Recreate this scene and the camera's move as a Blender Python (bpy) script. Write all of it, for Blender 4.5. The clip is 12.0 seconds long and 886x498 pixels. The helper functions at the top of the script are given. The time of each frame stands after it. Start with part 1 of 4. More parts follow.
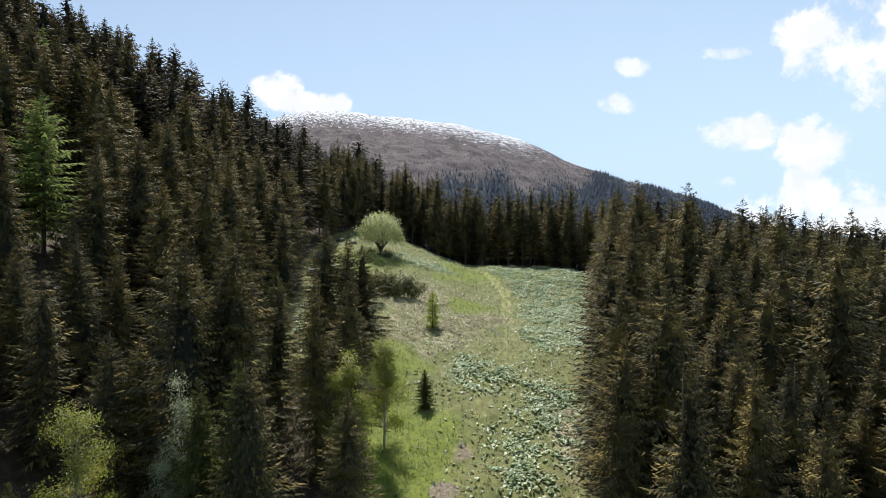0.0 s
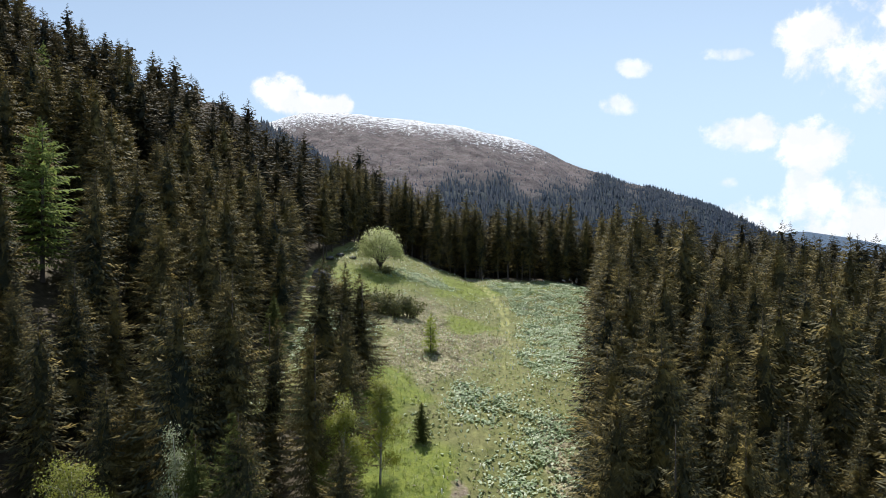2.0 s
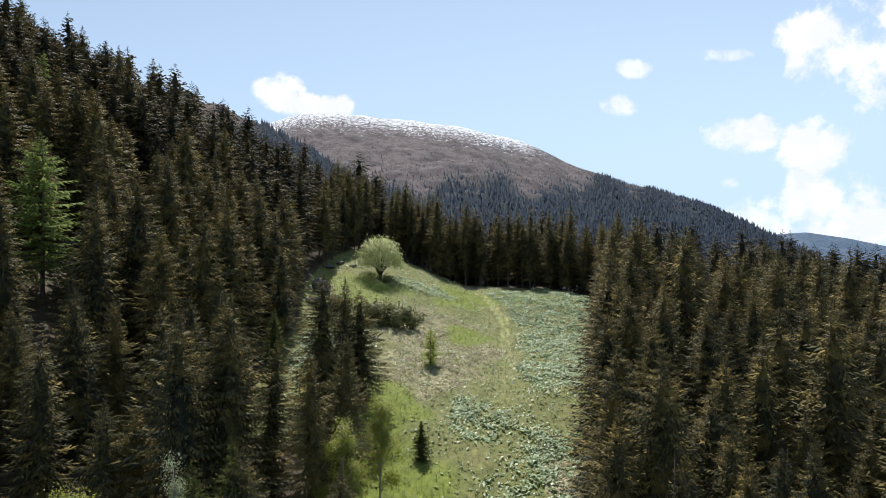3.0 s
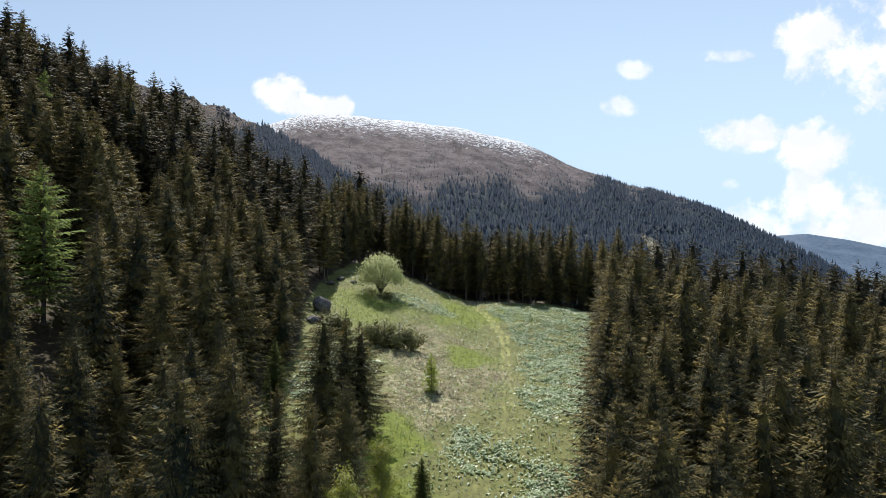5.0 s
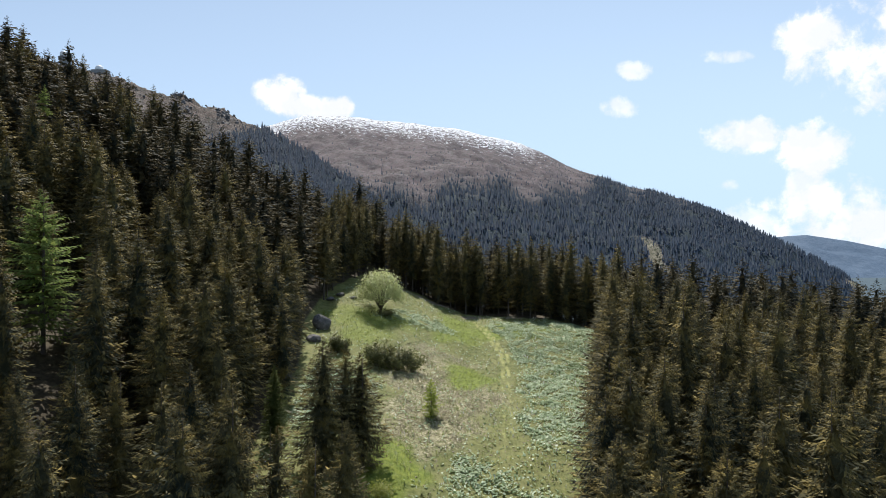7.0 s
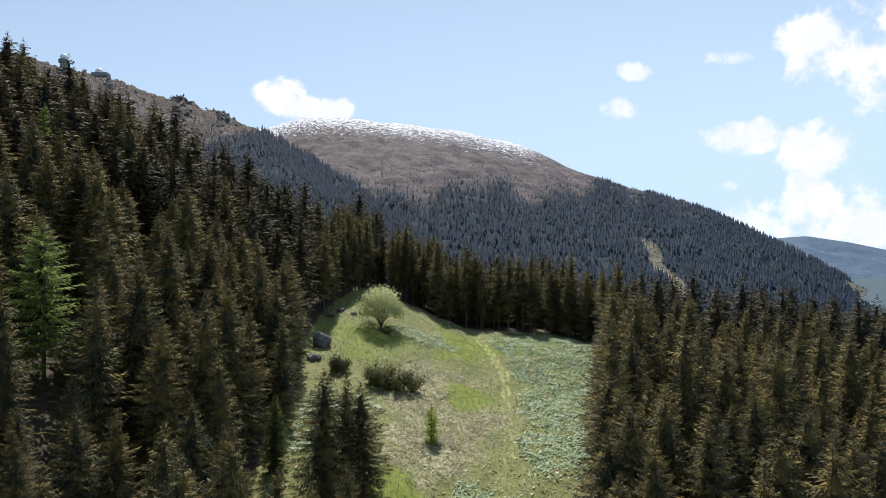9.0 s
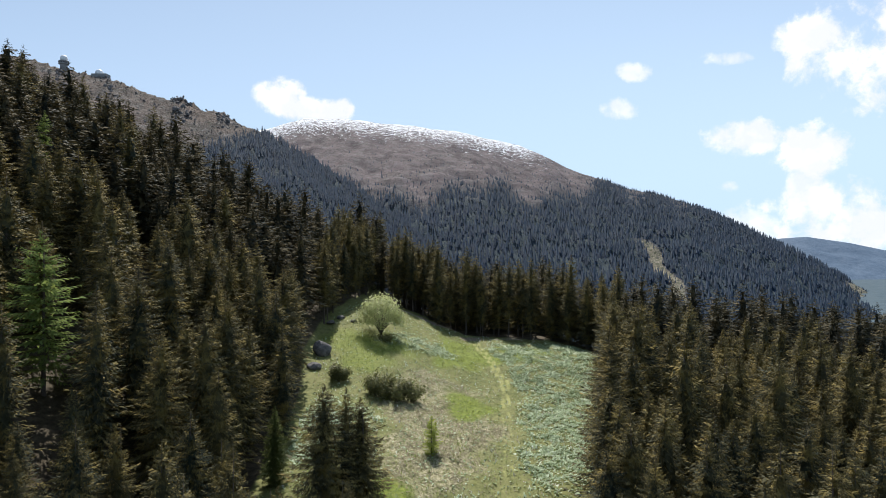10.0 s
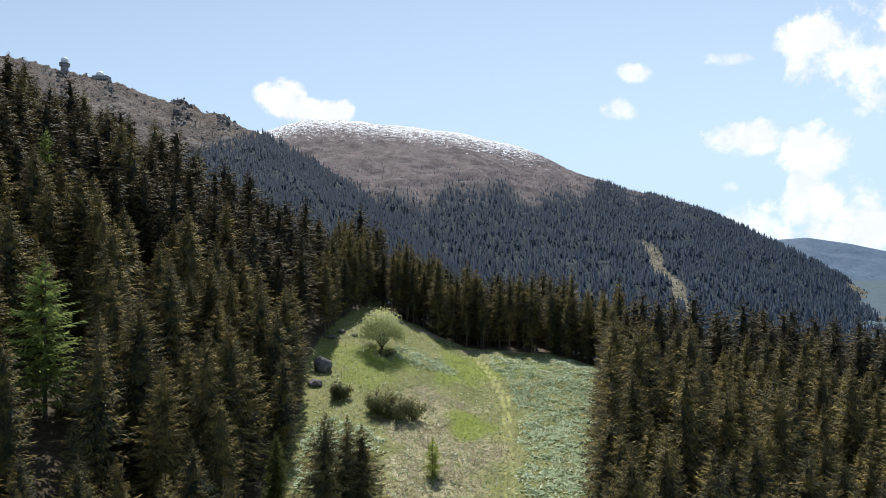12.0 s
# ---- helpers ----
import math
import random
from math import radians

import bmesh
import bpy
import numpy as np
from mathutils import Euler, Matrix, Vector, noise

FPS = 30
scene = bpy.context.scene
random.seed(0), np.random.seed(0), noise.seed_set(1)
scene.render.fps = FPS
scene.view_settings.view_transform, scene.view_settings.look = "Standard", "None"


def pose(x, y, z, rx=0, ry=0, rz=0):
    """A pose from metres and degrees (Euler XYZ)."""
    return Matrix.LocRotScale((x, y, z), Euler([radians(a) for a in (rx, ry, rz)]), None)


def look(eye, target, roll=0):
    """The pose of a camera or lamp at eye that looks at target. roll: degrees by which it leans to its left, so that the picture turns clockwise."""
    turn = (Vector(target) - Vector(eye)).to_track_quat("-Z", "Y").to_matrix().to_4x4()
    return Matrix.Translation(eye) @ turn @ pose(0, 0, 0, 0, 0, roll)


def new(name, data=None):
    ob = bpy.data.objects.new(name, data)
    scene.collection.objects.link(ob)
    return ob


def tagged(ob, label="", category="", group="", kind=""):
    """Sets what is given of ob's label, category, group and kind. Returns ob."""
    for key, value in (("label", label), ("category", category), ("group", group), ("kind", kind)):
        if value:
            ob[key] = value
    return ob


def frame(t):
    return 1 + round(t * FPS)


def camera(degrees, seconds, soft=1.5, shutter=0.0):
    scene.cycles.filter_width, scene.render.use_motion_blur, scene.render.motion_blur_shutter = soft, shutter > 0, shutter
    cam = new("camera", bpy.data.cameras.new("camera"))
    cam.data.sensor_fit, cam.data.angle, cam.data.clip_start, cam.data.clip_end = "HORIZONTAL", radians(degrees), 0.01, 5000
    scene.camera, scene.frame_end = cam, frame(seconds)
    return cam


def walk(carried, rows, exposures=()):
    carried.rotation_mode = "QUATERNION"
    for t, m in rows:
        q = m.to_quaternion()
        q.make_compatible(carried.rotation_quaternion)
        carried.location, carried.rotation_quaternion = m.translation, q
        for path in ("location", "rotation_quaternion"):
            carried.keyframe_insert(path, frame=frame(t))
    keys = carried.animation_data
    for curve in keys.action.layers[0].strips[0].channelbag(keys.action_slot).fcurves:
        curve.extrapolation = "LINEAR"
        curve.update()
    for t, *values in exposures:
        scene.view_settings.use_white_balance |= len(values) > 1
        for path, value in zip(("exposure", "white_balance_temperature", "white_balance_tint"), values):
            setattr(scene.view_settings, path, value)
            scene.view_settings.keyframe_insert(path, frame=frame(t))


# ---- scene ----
cam = camera(69.3, 12.0, soft=0.9)
METRES, EYE, TILT, LEAN, TURN = 18.0, 0.0, 0.0, 0.0, 0.0
ROWS = [
    (0.0, 0.0, 0.0, 0.0, -0.0, 0.0, 0.0),
    (0.5, 0.0052, 0.001, 0.0329, 0.05, 0.02, -0.01),
    (1.0, 0.012, -0.0002, 0.0717, 0.09, 0.04, -0.01),
    (1.5, 0.0185, -0.0019, 0.114, 0.11, 0.06, -0.0),
    (2.0, 0.0241, -0.0031, 0.1595, 0.14, 0.1, -0.01),
    (2.5, 0.0258, -0.0046, 0.2045, 0.16, 0.13, -0.03),
    (3.0, 0.0266, -0.0055, 0.2503, 0.17, 0.14, -0.04),
    (5.0, 0.0233, -0.0079, 0.4282, 0.19, 0.2, -0.09),
    (5.5, 0.0235, -0.008, 0.4713, 0.2, 0.21, -0.09),
    (6.0, 0.0236, -0.0077, 0.5148, 0.2, 0.23, -0.1),
    (6.5, 0.0235, -0.0083, 0.5576, 0.19, 0.25, -0.09),
    (7.0, 0.0237, -0.0078, 0.6, 0.18, 0.28, -0.07),
    (9.0, 0.0221, -0.0106, 0.7651, 0.19, 0.39, 0.01),
    (9.5, 0.0215, -0.0097, 0.8049, 0.18, 0.42, 0.03),
    (10.0, 0.0229, -0.0086, 0.8429, 0.19, 0.45, 0.04),
    (10.5, 0.023, -0.009, 0.8817, 0.19, 0.46, 0.06),
    (11.0, 0.0208, -0.0113, 0.9203, 0.2, 0.48, 0.07),
    (11.5, 0.0202, -0.0136, 0.9584, 0.22, 0.49, 0.06),
    (12.0, 0.0206, -0.0149, 0.9976, 0.24, 0.51, 0.07),
]
walk(cam, [(t, pose(0, 0, EYE, TILT, LEAN, TURN) @ pose(METRES * x, METRES * y, METRES * z, 90 + pitch, roll, yaw)) for t, x, y, z, yaw, pitch, roll in ROWS])


# ---- sun, sky and clouds ----
SUN_AZ, SUN_EL = -8.0, 56.0
world = bpy.data.worlds.new("sky")
scene.world = world
world.use_nodes = True
wt = world.node_tree
wt.nodes.clear()


class Nodes:
    """Short ways to wire a node tree."""

    def __init__(self, tree):
        self.tree = tree

    def add(self, kind):
        return self.tree.nodes.new(kind)

    def put(self, value, socket):
        if isinstance(value, bpy.types.NodeSocket):
            self.tree.links.new(value, socket)
        else:
            socket.default_value = value

    def math(self, op, a, b=0.0, c=0.0, clamp=False):
        node = self.add("ShaderNodeMath")
        node.operation, node.use_clamp = op, clamp
        for value, socket in zip((a, b, c), node.inputs):
            self.put(value, socket)
        return node.outputs[0]

    def noise(self, vector, scale, detail=4.0, rough=0.55, dist=0.0):
        node = self.add("ShaderNodeTexNoise")
        self.put(vector, node.inputs["Vector"])
        node.inputs["Scale"].default_value = scale
        node.inputs["Detail"].default_value = detail
        node.inputs["Roughness"].default_value = rough
        node.inputs["Distortion"].default_value = dist
        return node.outputs["Fac"]

    def ramp(self, value, lo, hi, a=0.0, b=1.0, smooth=True):
        node = self.add("ShaderNodeMapRange")
        node.interpolation_type, node.clamp = "SMOOTHSTEP" if smooth else "LINEAR", True
        for v, socket in zip((value, lo, hi, a, b), node.inputs):
            self.put(v, socket)
        return node.outputs[0]

    def mix(self, fac, a, b):
        node = self.add("ShaderNodeMix")
        node.data_type = "RGBA"
        self.put(fac, node.inputs[0])
        for value, socket in ((a, node.inputs[6]), (b, node.inputs[7])):
            self.put(value if isinstance(value, bpy.types.NodeSocket) else (*value, 1.0), socket)
        return node.outputs[2]


n = Nodes(wt)
sky = n.add("ShaderNodeTexSky")
sky.sky_type, sky.sun_disc = "NISHITA", False
sky.sun_elevation, sky.sun_rotation = radians(SUN_EL), radians(SUN_AZ)
sky.altitude, sky.air_density, sky.dust_density, sky.ozone_density = 1500.0, 1.0, 1.6, 1.0
ways = n.add("ShaderNodeTexCoord").outputs["Generated"]
split = n.add("ShaderNodeSeparateXYZ")
wt.links.new(ways, split.inputs[0])
ahead = n.math("MAXIMUM", split.outputs[1], 0.05)
across, above = n.math("DIVIDE", split.outputs[0], ahead), n.math("DIVIDE", split.outputs[2], ahead)
puff = n.noise(ways, 16.0, 9.0, 0.62, 0.2)
billow = n.noise(ways, 42.0, 5.0, 0.6)
ragged = n.math("ADD", n.math("MULTIPLY", n.math("SUBTRACT", puff, 0.5), 6.5), n.math("MULTIPLY", n.math("SUBTRACT", billow, 0.5), 1.8))
# each cloud: tangent of its bearing, tangent of its height, half its width, half its height, thickness
CLOUDS = [
    (0.585, 0.335, 0.055, 0.045, 1.0), (0.64, 0.30, 0.095, 0.075, 1.0), (0.69, 0.345, 0.07, 0.06, 1.0),
    (0.293, 0.284, 0.022, 0.015, 0.7), (0.277, 0.228, 0.028, 0.017, 0.7), (0.442, 0.306, 0.036, 0.010, 0.6),
    (0.473, 0.182, 0.055, 0.027, 0.9), (0.575, 0.162, 0.055, 0.045, 1.0), (0.552, 0.09, 0.022, 0.05, 0.8),
    (0.63, 0.06, 0.14, 0.055, 0.95), (0.47, 0.045, 0.09, 0.025, 0.6), (0.436, 0.105, 0.02, 0.009, 0.6),
    (-0.257, 0.243, 0.034, 0.030, 1.0), (-0.222, 0.226, 0.045, 0.018, 1.0), (-0.178, 0.223, 0.038, 0.019, 1.0),
]
cover = 0.0
for u0, v0, a, b, thick in CLOUDS:
    du = n.math("MULTIPLY", n.math("SUBTRACT", across, u0), 1 / a)
    dv = n.math("MULTIPLY", n.math("SUBTRACT", above, v0), 1 / b)
    far = n.math("ADD", n.math("MULTIPLY", du, du), n.math("MULTIPLY", dv, dv))
    body = n.ramp(n.math("ADD", n.math("SUBTRACT", 1.0, far), ragged), -0.5, 0.9, 0.0, thick)
    cover = n.math("MAXIMUM", cover, body)
cover = n.math("MULTIPLY", cover, n.ramp(split.outputs[1], 0.05, 0.3))
veil = n.math("MULTIPLY", n.ramp(above, 0.75, -0.02, 0.4, 1.0), n.ramp(across, -0.9, 0.75, 0.75, 1.1))
grey = n.ramp(n.noise(ways, 22.0, 4.0), 0.42, 0.62)
white = n.mix(grey, (9.6, 9.9, 10.4), (11.5, 11.5, 11.5))
hazy = n.mix(veil, sky.outputs[0], (6.5, 8.6, 11.3))
back = n.add("ShaderNodeBackground")
wt.links.new(n.mix(cover, hazy, white), back.inputs[0])
back.inputs[1].default_value = 0.078
wt.links.new(back.outputs[0], n.add("ShaderNodeOutputWorld").inputs[0])

sun = new("sun", bpy.data.lights.new("sun", "SUN"))
sun.data.energy, sun.data.angle, sun.data.color = 5.0, radians(0.53), (1.0, 0.95, 0.87)
az, el = radians(SUN_AZ), radians(SUN_EL)
sun.matrix_world = look((900 * math.sin(az) * math.cos(el), 900 * math.cos(az) * math.cos(el), 900 * math.sin(el)), (0, 0, 0))
scene.view_settings.exposure = 0.36


# ---- materials ----
def material(name):
    mat = bpy.data.materials.new(name)
    mat.use_nodes = True
    mat.node_tree.nodes.clear()
    return mat, Nodes(mat.node_tree)


def finish(mat, n, colour, rough=0.8, spec=0.3, bump=None, strength=0.4, distance=0.1, through_light=0.0, light_colour=None, metal=0.0):
    b = n.add("ShaderNodeBsdfPrincipled")
    n.put(colour if isinstance(colour, bpy.types.NodeSocket) else (*colour, 1.0), b.inputs["Base Color"])
    n.put(rough, b.inputs["Roughness"])
    n.put(spec, b.inputs["Specular IOR Level"])
    n.put(metal, b.inputs["Metallic"])
    if bump is not None:
        bn = n.add("ShaderNodeBump")
        bn.inputs["Strength"].default_value, bn.inputs["Distance"].default_value = strength, distance
        n.put(bump, bn.inputs["Height"])
        n.tree.links.new(bn.outputs[0], b.inputs["Normal"])
    out = n.add("ShaderNodeOutputMaterial")
    if through_light:
        tr = n.add("ShaderNodeBsdfTranslucent")
        lc = light_colour or colour
        n.put(lc if isinstance(lc, bpy.types.NodeSocket) else (*lc, 1.0), tr.inputs[0])
        mx = n.add("ShaderNodeMixShader")
        mx.inputs[0].default_value = through_light
        n.tree.links.new(b.outputs[0], mx.inputs[1])
        n.tree.links.new(tr.outputs[0], mx.inputs[2])
        n.tree.links.new(mx.outputs[0], out.inputs[0])
    else:
        n.tree.links.new(b.outputs[0], out.inputs[0])
    return mat


def place(n):
    return n.add("ShaderNodeNewGeometry").outputs["Position"]


def attribute(n, name):
    node = n.add("ShaderNodeAttribute")
    node.attribute_name = name
    return node.outputs["Fac"]


def needles(name, dark, fair, tip, single=True, light=0.42):
    """Needle foliage: dark and fair green from tree to tree, browner where old cones and shoots show."""
    mat, n = material(name)
    p = place(n)
    tree = n.add("ShaderNodeObjectInfo").outputs["Random"] if single else attribute(n, "tree")
    twig = n.add("ShaderNodeNewGeometry").outputs["Random Per Island"]
    c = n.mix(tree, dark, fair)
    fleck = n.ramp(n.noise(p, 0.55, 3.0), 0.45, 0.7)
    c = n.mix(n.math("MULTIPLY", fleck, 0.75), c, tip)
    c = n.mix(n.ramp(twig, 0.55, 1.0, 0.0, 0.55), c, tip)
    c = n.mix(n.ramp(n.noise(p, 7.0, 2.0), 0.35, 0.75, 0.0, 0.5), c, dark)
    return finish(mat, n, c, 0.7, 0.12, through_light=light, light_colour=n.mix(0.4, c, tip))


def leaf(name, a, b, light=0.35, rough=0.5, spec=0.4, lit=None):
    mat, n = material(name)
    isle = n.add("ShaderNodeNewGeometry").outputs["Random Per Island"]
    c = n.mix(isle, a, b)
    c = n.mix(n.ramp(n.noise(place(n), 0.8, 3.0), 0.35, 0.7, 0.0, 0.5), c, a)
    return finish(mat, n, c, rough, spec, through_light=light, light_colour=lit or c)


def bark(name, a, b):
    mat, n = material(name)
    p = place(n)
    g = n.noise(p, 6.0, 5.0, 0.65)
    return finish(mat, n, n.mix(g, a, b), 0.9, 0.2, g, 0.7, 0.05)


SPRUCE = needles("spruce_needles", (0.024, 0.036, 0.029), (0.098, 0.085, 0.037), (0.310, 0.230, 0.064), light=0.17)
# darker copy of spruce_needles: the deeper wood's shade is in its colours
SPRUCE_SHADED = needles("spruce_needles_shaded", (0.016, 0.024, 0.022), (0.055, 0.049, 0.025), (0.140, 0.103, 0.038), single=False, light=0.16)
# blue of the distant haze is put into these needles' base colours
SPRUCE_HAZED = needles("spruce_needles_hazed", (0.004, 0.016, 0.044), (0.010, 0.031, 0.074), (0.030, 0.058, 0.074), single=False, light=0.2)
YOUNG = needles("young_spruce_needles", (0.070, 0.090, 0.028), (0.105, 0.125, 0.036), (0.160, 0.160, 0.046))
LARCH = needles("larch_needles", (0.14, 0.20, 0.055), (0.18, 0.24, 0.07), (0.24, 0.28, 0.08), light=0.5)
LARCH_FRESH = needles("fresh_larch_needles", (0.26, 0.33, 0.06), (0.33, 0.39, 0.08), (0.39, 0.43, 0.09), light=0.55)
BIRCH = leaf("birch_leaves", (0.18, 0.21, 0.03), (0.30, 0.31, 0.05), 0.5)
WILLOW = leaf("willow_leaves", (0.34, 0.38, 0.15), (0.54, 0.56, 0.29), 0.5, 0.5, 0.3)
BLOSSOM = leaf("blossom", (0.14, 0.18, 0.08), (0.28, 0.31, 0.19), 0.35)
SHRUB = leaf("shrub_leaves", (0.075, 0.090, 0.03), (0.20, 0.19, 0.06), 0.42)
BARK = bark("spruce_bark", (0.055, 0.043, 0.034), (0.14, 0.115, 0.095))
BARK_PALE = bark("birch_bark", (0.16, 0.15, 0.13), (0.5, 0.48, 0.43))
TWIG = bark("twig_bark", (0.06, 0.05, 0.035), (0.13, 0.11, 0.08))


def rock_material(name, a, b):
    mat, n = material(name)
    p = place(n)
    g = n.noise(p, 1.4, 8.0, 0.65)
    c = n.mix(n.ramp(g, 0.3, 0.7), a, b)
    c = n.mix(n.ramp(n.noise(p, 5.0, 4.0), 0.55, 0.7, 0.0, 0.6), c, (0.3, 0.29, 0.25))
    return finish(mat, n, c, 0.9, 0.25, g, 0.8, 0.15)


STONE = rock_material("lichened_stone", (0.060, 0.057, 0.060), (0.17, 0.16, 0.158))


def meadow_material():
    mat, n = material("meadow")
    p = place(n)
    blades = n.noise(p, 9.0, 6.0, 0.7)
    clump = n.noise(p, 1.3, 5.0, 0.65)
    wide = n.noise(p, 0.22, 4.0, 0.6)
    grass = n.mix(n.ramp(clump, 0.3, 0.7), (0.084, 0.100, 0.028), (0.180, 0.186, 0.060))
    grass = n.mix(n.ramp(wide, 0.35, 0.7, 0.0, 0.6), grass, (0.215, 0.205, 0.080))
    lush = n.mix(n.ramp(clump, 0.3, 0.7), (0.105, 0.145, 0.018), (0.190, 0.225, 0.032))
    straw = n.mix(n.ramp(n.noise(p, 4.5, 5.0, 0.7), 0.38, 0.62), (0.16, 0.15, 0.065), (0.46, 0.41, 0.28))
    soil = n.mix(n.ramp(n.noise(p, 3.0, 6.0, 0.7), 0.3, 0.7), (0.14, 0.105, 0.075), (0.31, 0.26, 0.20))
    litter = n.mix(n.ramp(clump, 0.35, 0.7), (0.040, 0.030, 0.018), (0.085, 0.065, 0.04))
    c = n.mix(n.ramp(attribute(n, "lush"), 0.15, 0.8), grass, lush)
    c = n.mix(n.math("MULTIPLY", n.ramp(attribute(n, "dry"), 0.1, 0.8), n.ramp(clump, 0.28, 0.6)), c, straw)
    c = n.mix(n.ramp(n.math("ADD", attribute(n, "track"), n.math("MULTIPLY", n.math("SUBTRACT", clump, 0.5), 0.9)), 0.25, 0.8, 0.0, 0.85), c,
              n.mix(0.7, soil, (0.32, 0.34, 0.09)))
    c = n.mix(n.ramp(n.math("ADD", attribute(n, "soil"), n.math("MULTIPLY", n.math("SUBTRACT", clump, 0.5), 0.8)), 0.35, 0.75), c, soil)
    c = n.mix(n.ramp(attribute(n, "wood"), 0.3, 0.8), c, litter)
    # far ground turns to a haze blue held in the colour itself
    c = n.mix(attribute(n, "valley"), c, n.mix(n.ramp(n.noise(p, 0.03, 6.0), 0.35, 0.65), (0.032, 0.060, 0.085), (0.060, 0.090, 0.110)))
    c = n.mix(n.ramp(blades, 0.3, 0.55, 0.35, 0.0), c, (0.045, 0.055, 0.018))
    relief = n.math("ADD", n.math("MULTIPLY", blades, 0.35), clump)
    return finish(mat, n, c, 0.8, 0.2, relief, 0.6, 0.25)


MEADOW = meadow_material()


def slope_material(name, a, b, stony):
    """Heath and scree above the last trees, with streaks of old snow on the top."""
    mat, n = material(name)
    p = place(n)
    map_ = n.add("ShaderNodeMapping")
    map_.inputs["Scale"].default_value = (0.8, 0.6, 2.0)
    n.tree.links.new(p, map_.inputs["Vector"])
    streak = n.noise(map_.outputs[0], 0.028, 9.0, 0.72)
    blot = n.noise(p, 0.012, 7.0, 0.65)
    fine = n.noise(p, 0.09, 5.0, 0.7)
    heath = n.mix(n.ramp(blot, 0.35, 0.65), a, b)
    heath = n.mix(n.ramp(fine, 0.5, 0.72, 0.0, 0.8), heath, (0.055, 0.058, 0.042))
    heath = n.mix(n.ramp(streak, 0.50, 0.66, 0.0, stony), heath, (0.25, 0.24, 0.24))
    heath = n.mix(n.ramp(n.noise(p, 0.16, 3.0, 0.6), 0.56, 0.66, 0.0, 0.75), heath, (0.05, 0.058, 0.045))
    heath = n.mix(n.ramp(n.noise(p, 0.35, 2.0, 0.6), 0.60, 0.68, 0.0, 0.7), heath, (0.30, 0.29, 0.28))
    # ground below the far trees, with the same haze blue painted in
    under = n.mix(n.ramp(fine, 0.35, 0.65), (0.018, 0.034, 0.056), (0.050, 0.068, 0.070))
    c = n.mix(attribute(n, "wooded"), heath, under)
    c = n.mix(n.ramp(attribute(n, "cleared"), 0.3, 0.8), c, n.mix(n.ramp(fine, 0.35, 0.6), (0.09, 0.095, 0.06), (0.24, 0.22, 0.17)))
    drift = n.noise(map_.outputs[0], 0.045, 6.0, 0.75)
    lie = n.math("ADD", n.math("MULTIPLY", n.math("SUBTRACT", drift, 0.5), 1.3), n.math("MULTIPLY", n.math("SUBTRACT", fine, 0.5), 0.9))
    snow = n.ramp(n.math("ADD", lie, attribute(n, "snowy")), 0.43, 0.56)
    c = n.mix(snow, c, (0.82, 0.84, 0.88))
    return finish(mat, n, c, 0.9, 0.15, n.math("ADD", n.math("MULTIPLY", n.noise(p, 0.14, 4.0, 0.7), 1.2), streak), 1.0, 9.0)


HEATH = slope_material("mountain_heath", (0.105, 0.084, 0.088), (0.195, 0.155, 0.160), 0.5)
RIDGE = slope_material("ridge_heath", (0.066, 0.056, 0.050), (0.150, 0.114, 0.098), 0.6)


def plain_noise(name, a, b, scale, rough=0.8, spec=0.3, bump_m=0.0):
    mat, n = material(name)
    g = n.noise(place(n), scale, 6.0, 0.65)
    return finish(mat, n, n.mix(n.ramp(g, 0.3, 0.7), a, b), rough, spec, g if bump_m else None, 0.6, bump_m or 0.1)


# far hill: the blue is distance haze mixed into the woodland colour
FAR_WOOD_HAZED = plain_noise("hazed_woodland", (0.048, 0.088, 0.145), (0.078, 0.122, 0.185), 0.03, bump_m=12.0)
RADOME = plain_noise("radome_shell", (0.70, 0.70, 0.69), (0.80, 0.80, 0.79), 0.3, 0.45)
CONCRETE = plain_noise("weathered_concrete", (0.17, 0.17, 0.17), (0.28, 0.28, 0.27), 0.4, 0.85)
LEAFAGE = leaf("dock_leaves", (0.17, 0.25, 0.10), (0.46, 0.54, 0.36), 0.3, 0.45, 0.4)
STRAW_LEAF = leaf("withered_leaves", (0.17, 0.145, 0.085), (0.31, 0.27, 0.19), 0.2, 0.7, 0.15)
GRASS = leaf("grass_blades", (0.11, 0.15, 0.028), (0.24, 0.27, 0.06), 0.45, 0.5, 0.3)
FLOWER = plain_noise("white_petals", (0.7, 0.7, 0.66), (0.8, 0.8, 0.78), 8.0)


# ---- the lie of the land ----
def smooth(a):
    a = np.clip(a, 0.0, 1.0)
    return a * a * (3 - 2 * a)


MEADOW_Y = (-4000, -200, 0, 40, 51, 60, 70, 80, 95, 105, 115, 125, 136, 150, 185, 260, 400, 900, 5000)
MEADOW_Z = (-140, -45, -27, -18.8, -16, -14.2, -12, -11, -10, -9.3, -7.6, -5.2, -4.2, -3.8, -5, -45, -100, -140, -140)
CROSS_Y, CROSS_S = (0, 50, 80, 110, 125, 150, 200), (0.06, 0.10, 0.15, 0.22, 0.26, 0.40, 0.42)


def rough_height(x, y):
    return (0.22 * np.sin(x * 0.55 + 1.7 * np.sin(y * 0.21)) * np.sin(y * 0.43 + 0.9)
            + 0.10 * np.sin(x * 1.9 + 2.3 * np.sin(y * 0.8)) * np.sin(y * 1.6 + 1.1 * np.sin(x * 0.7)))


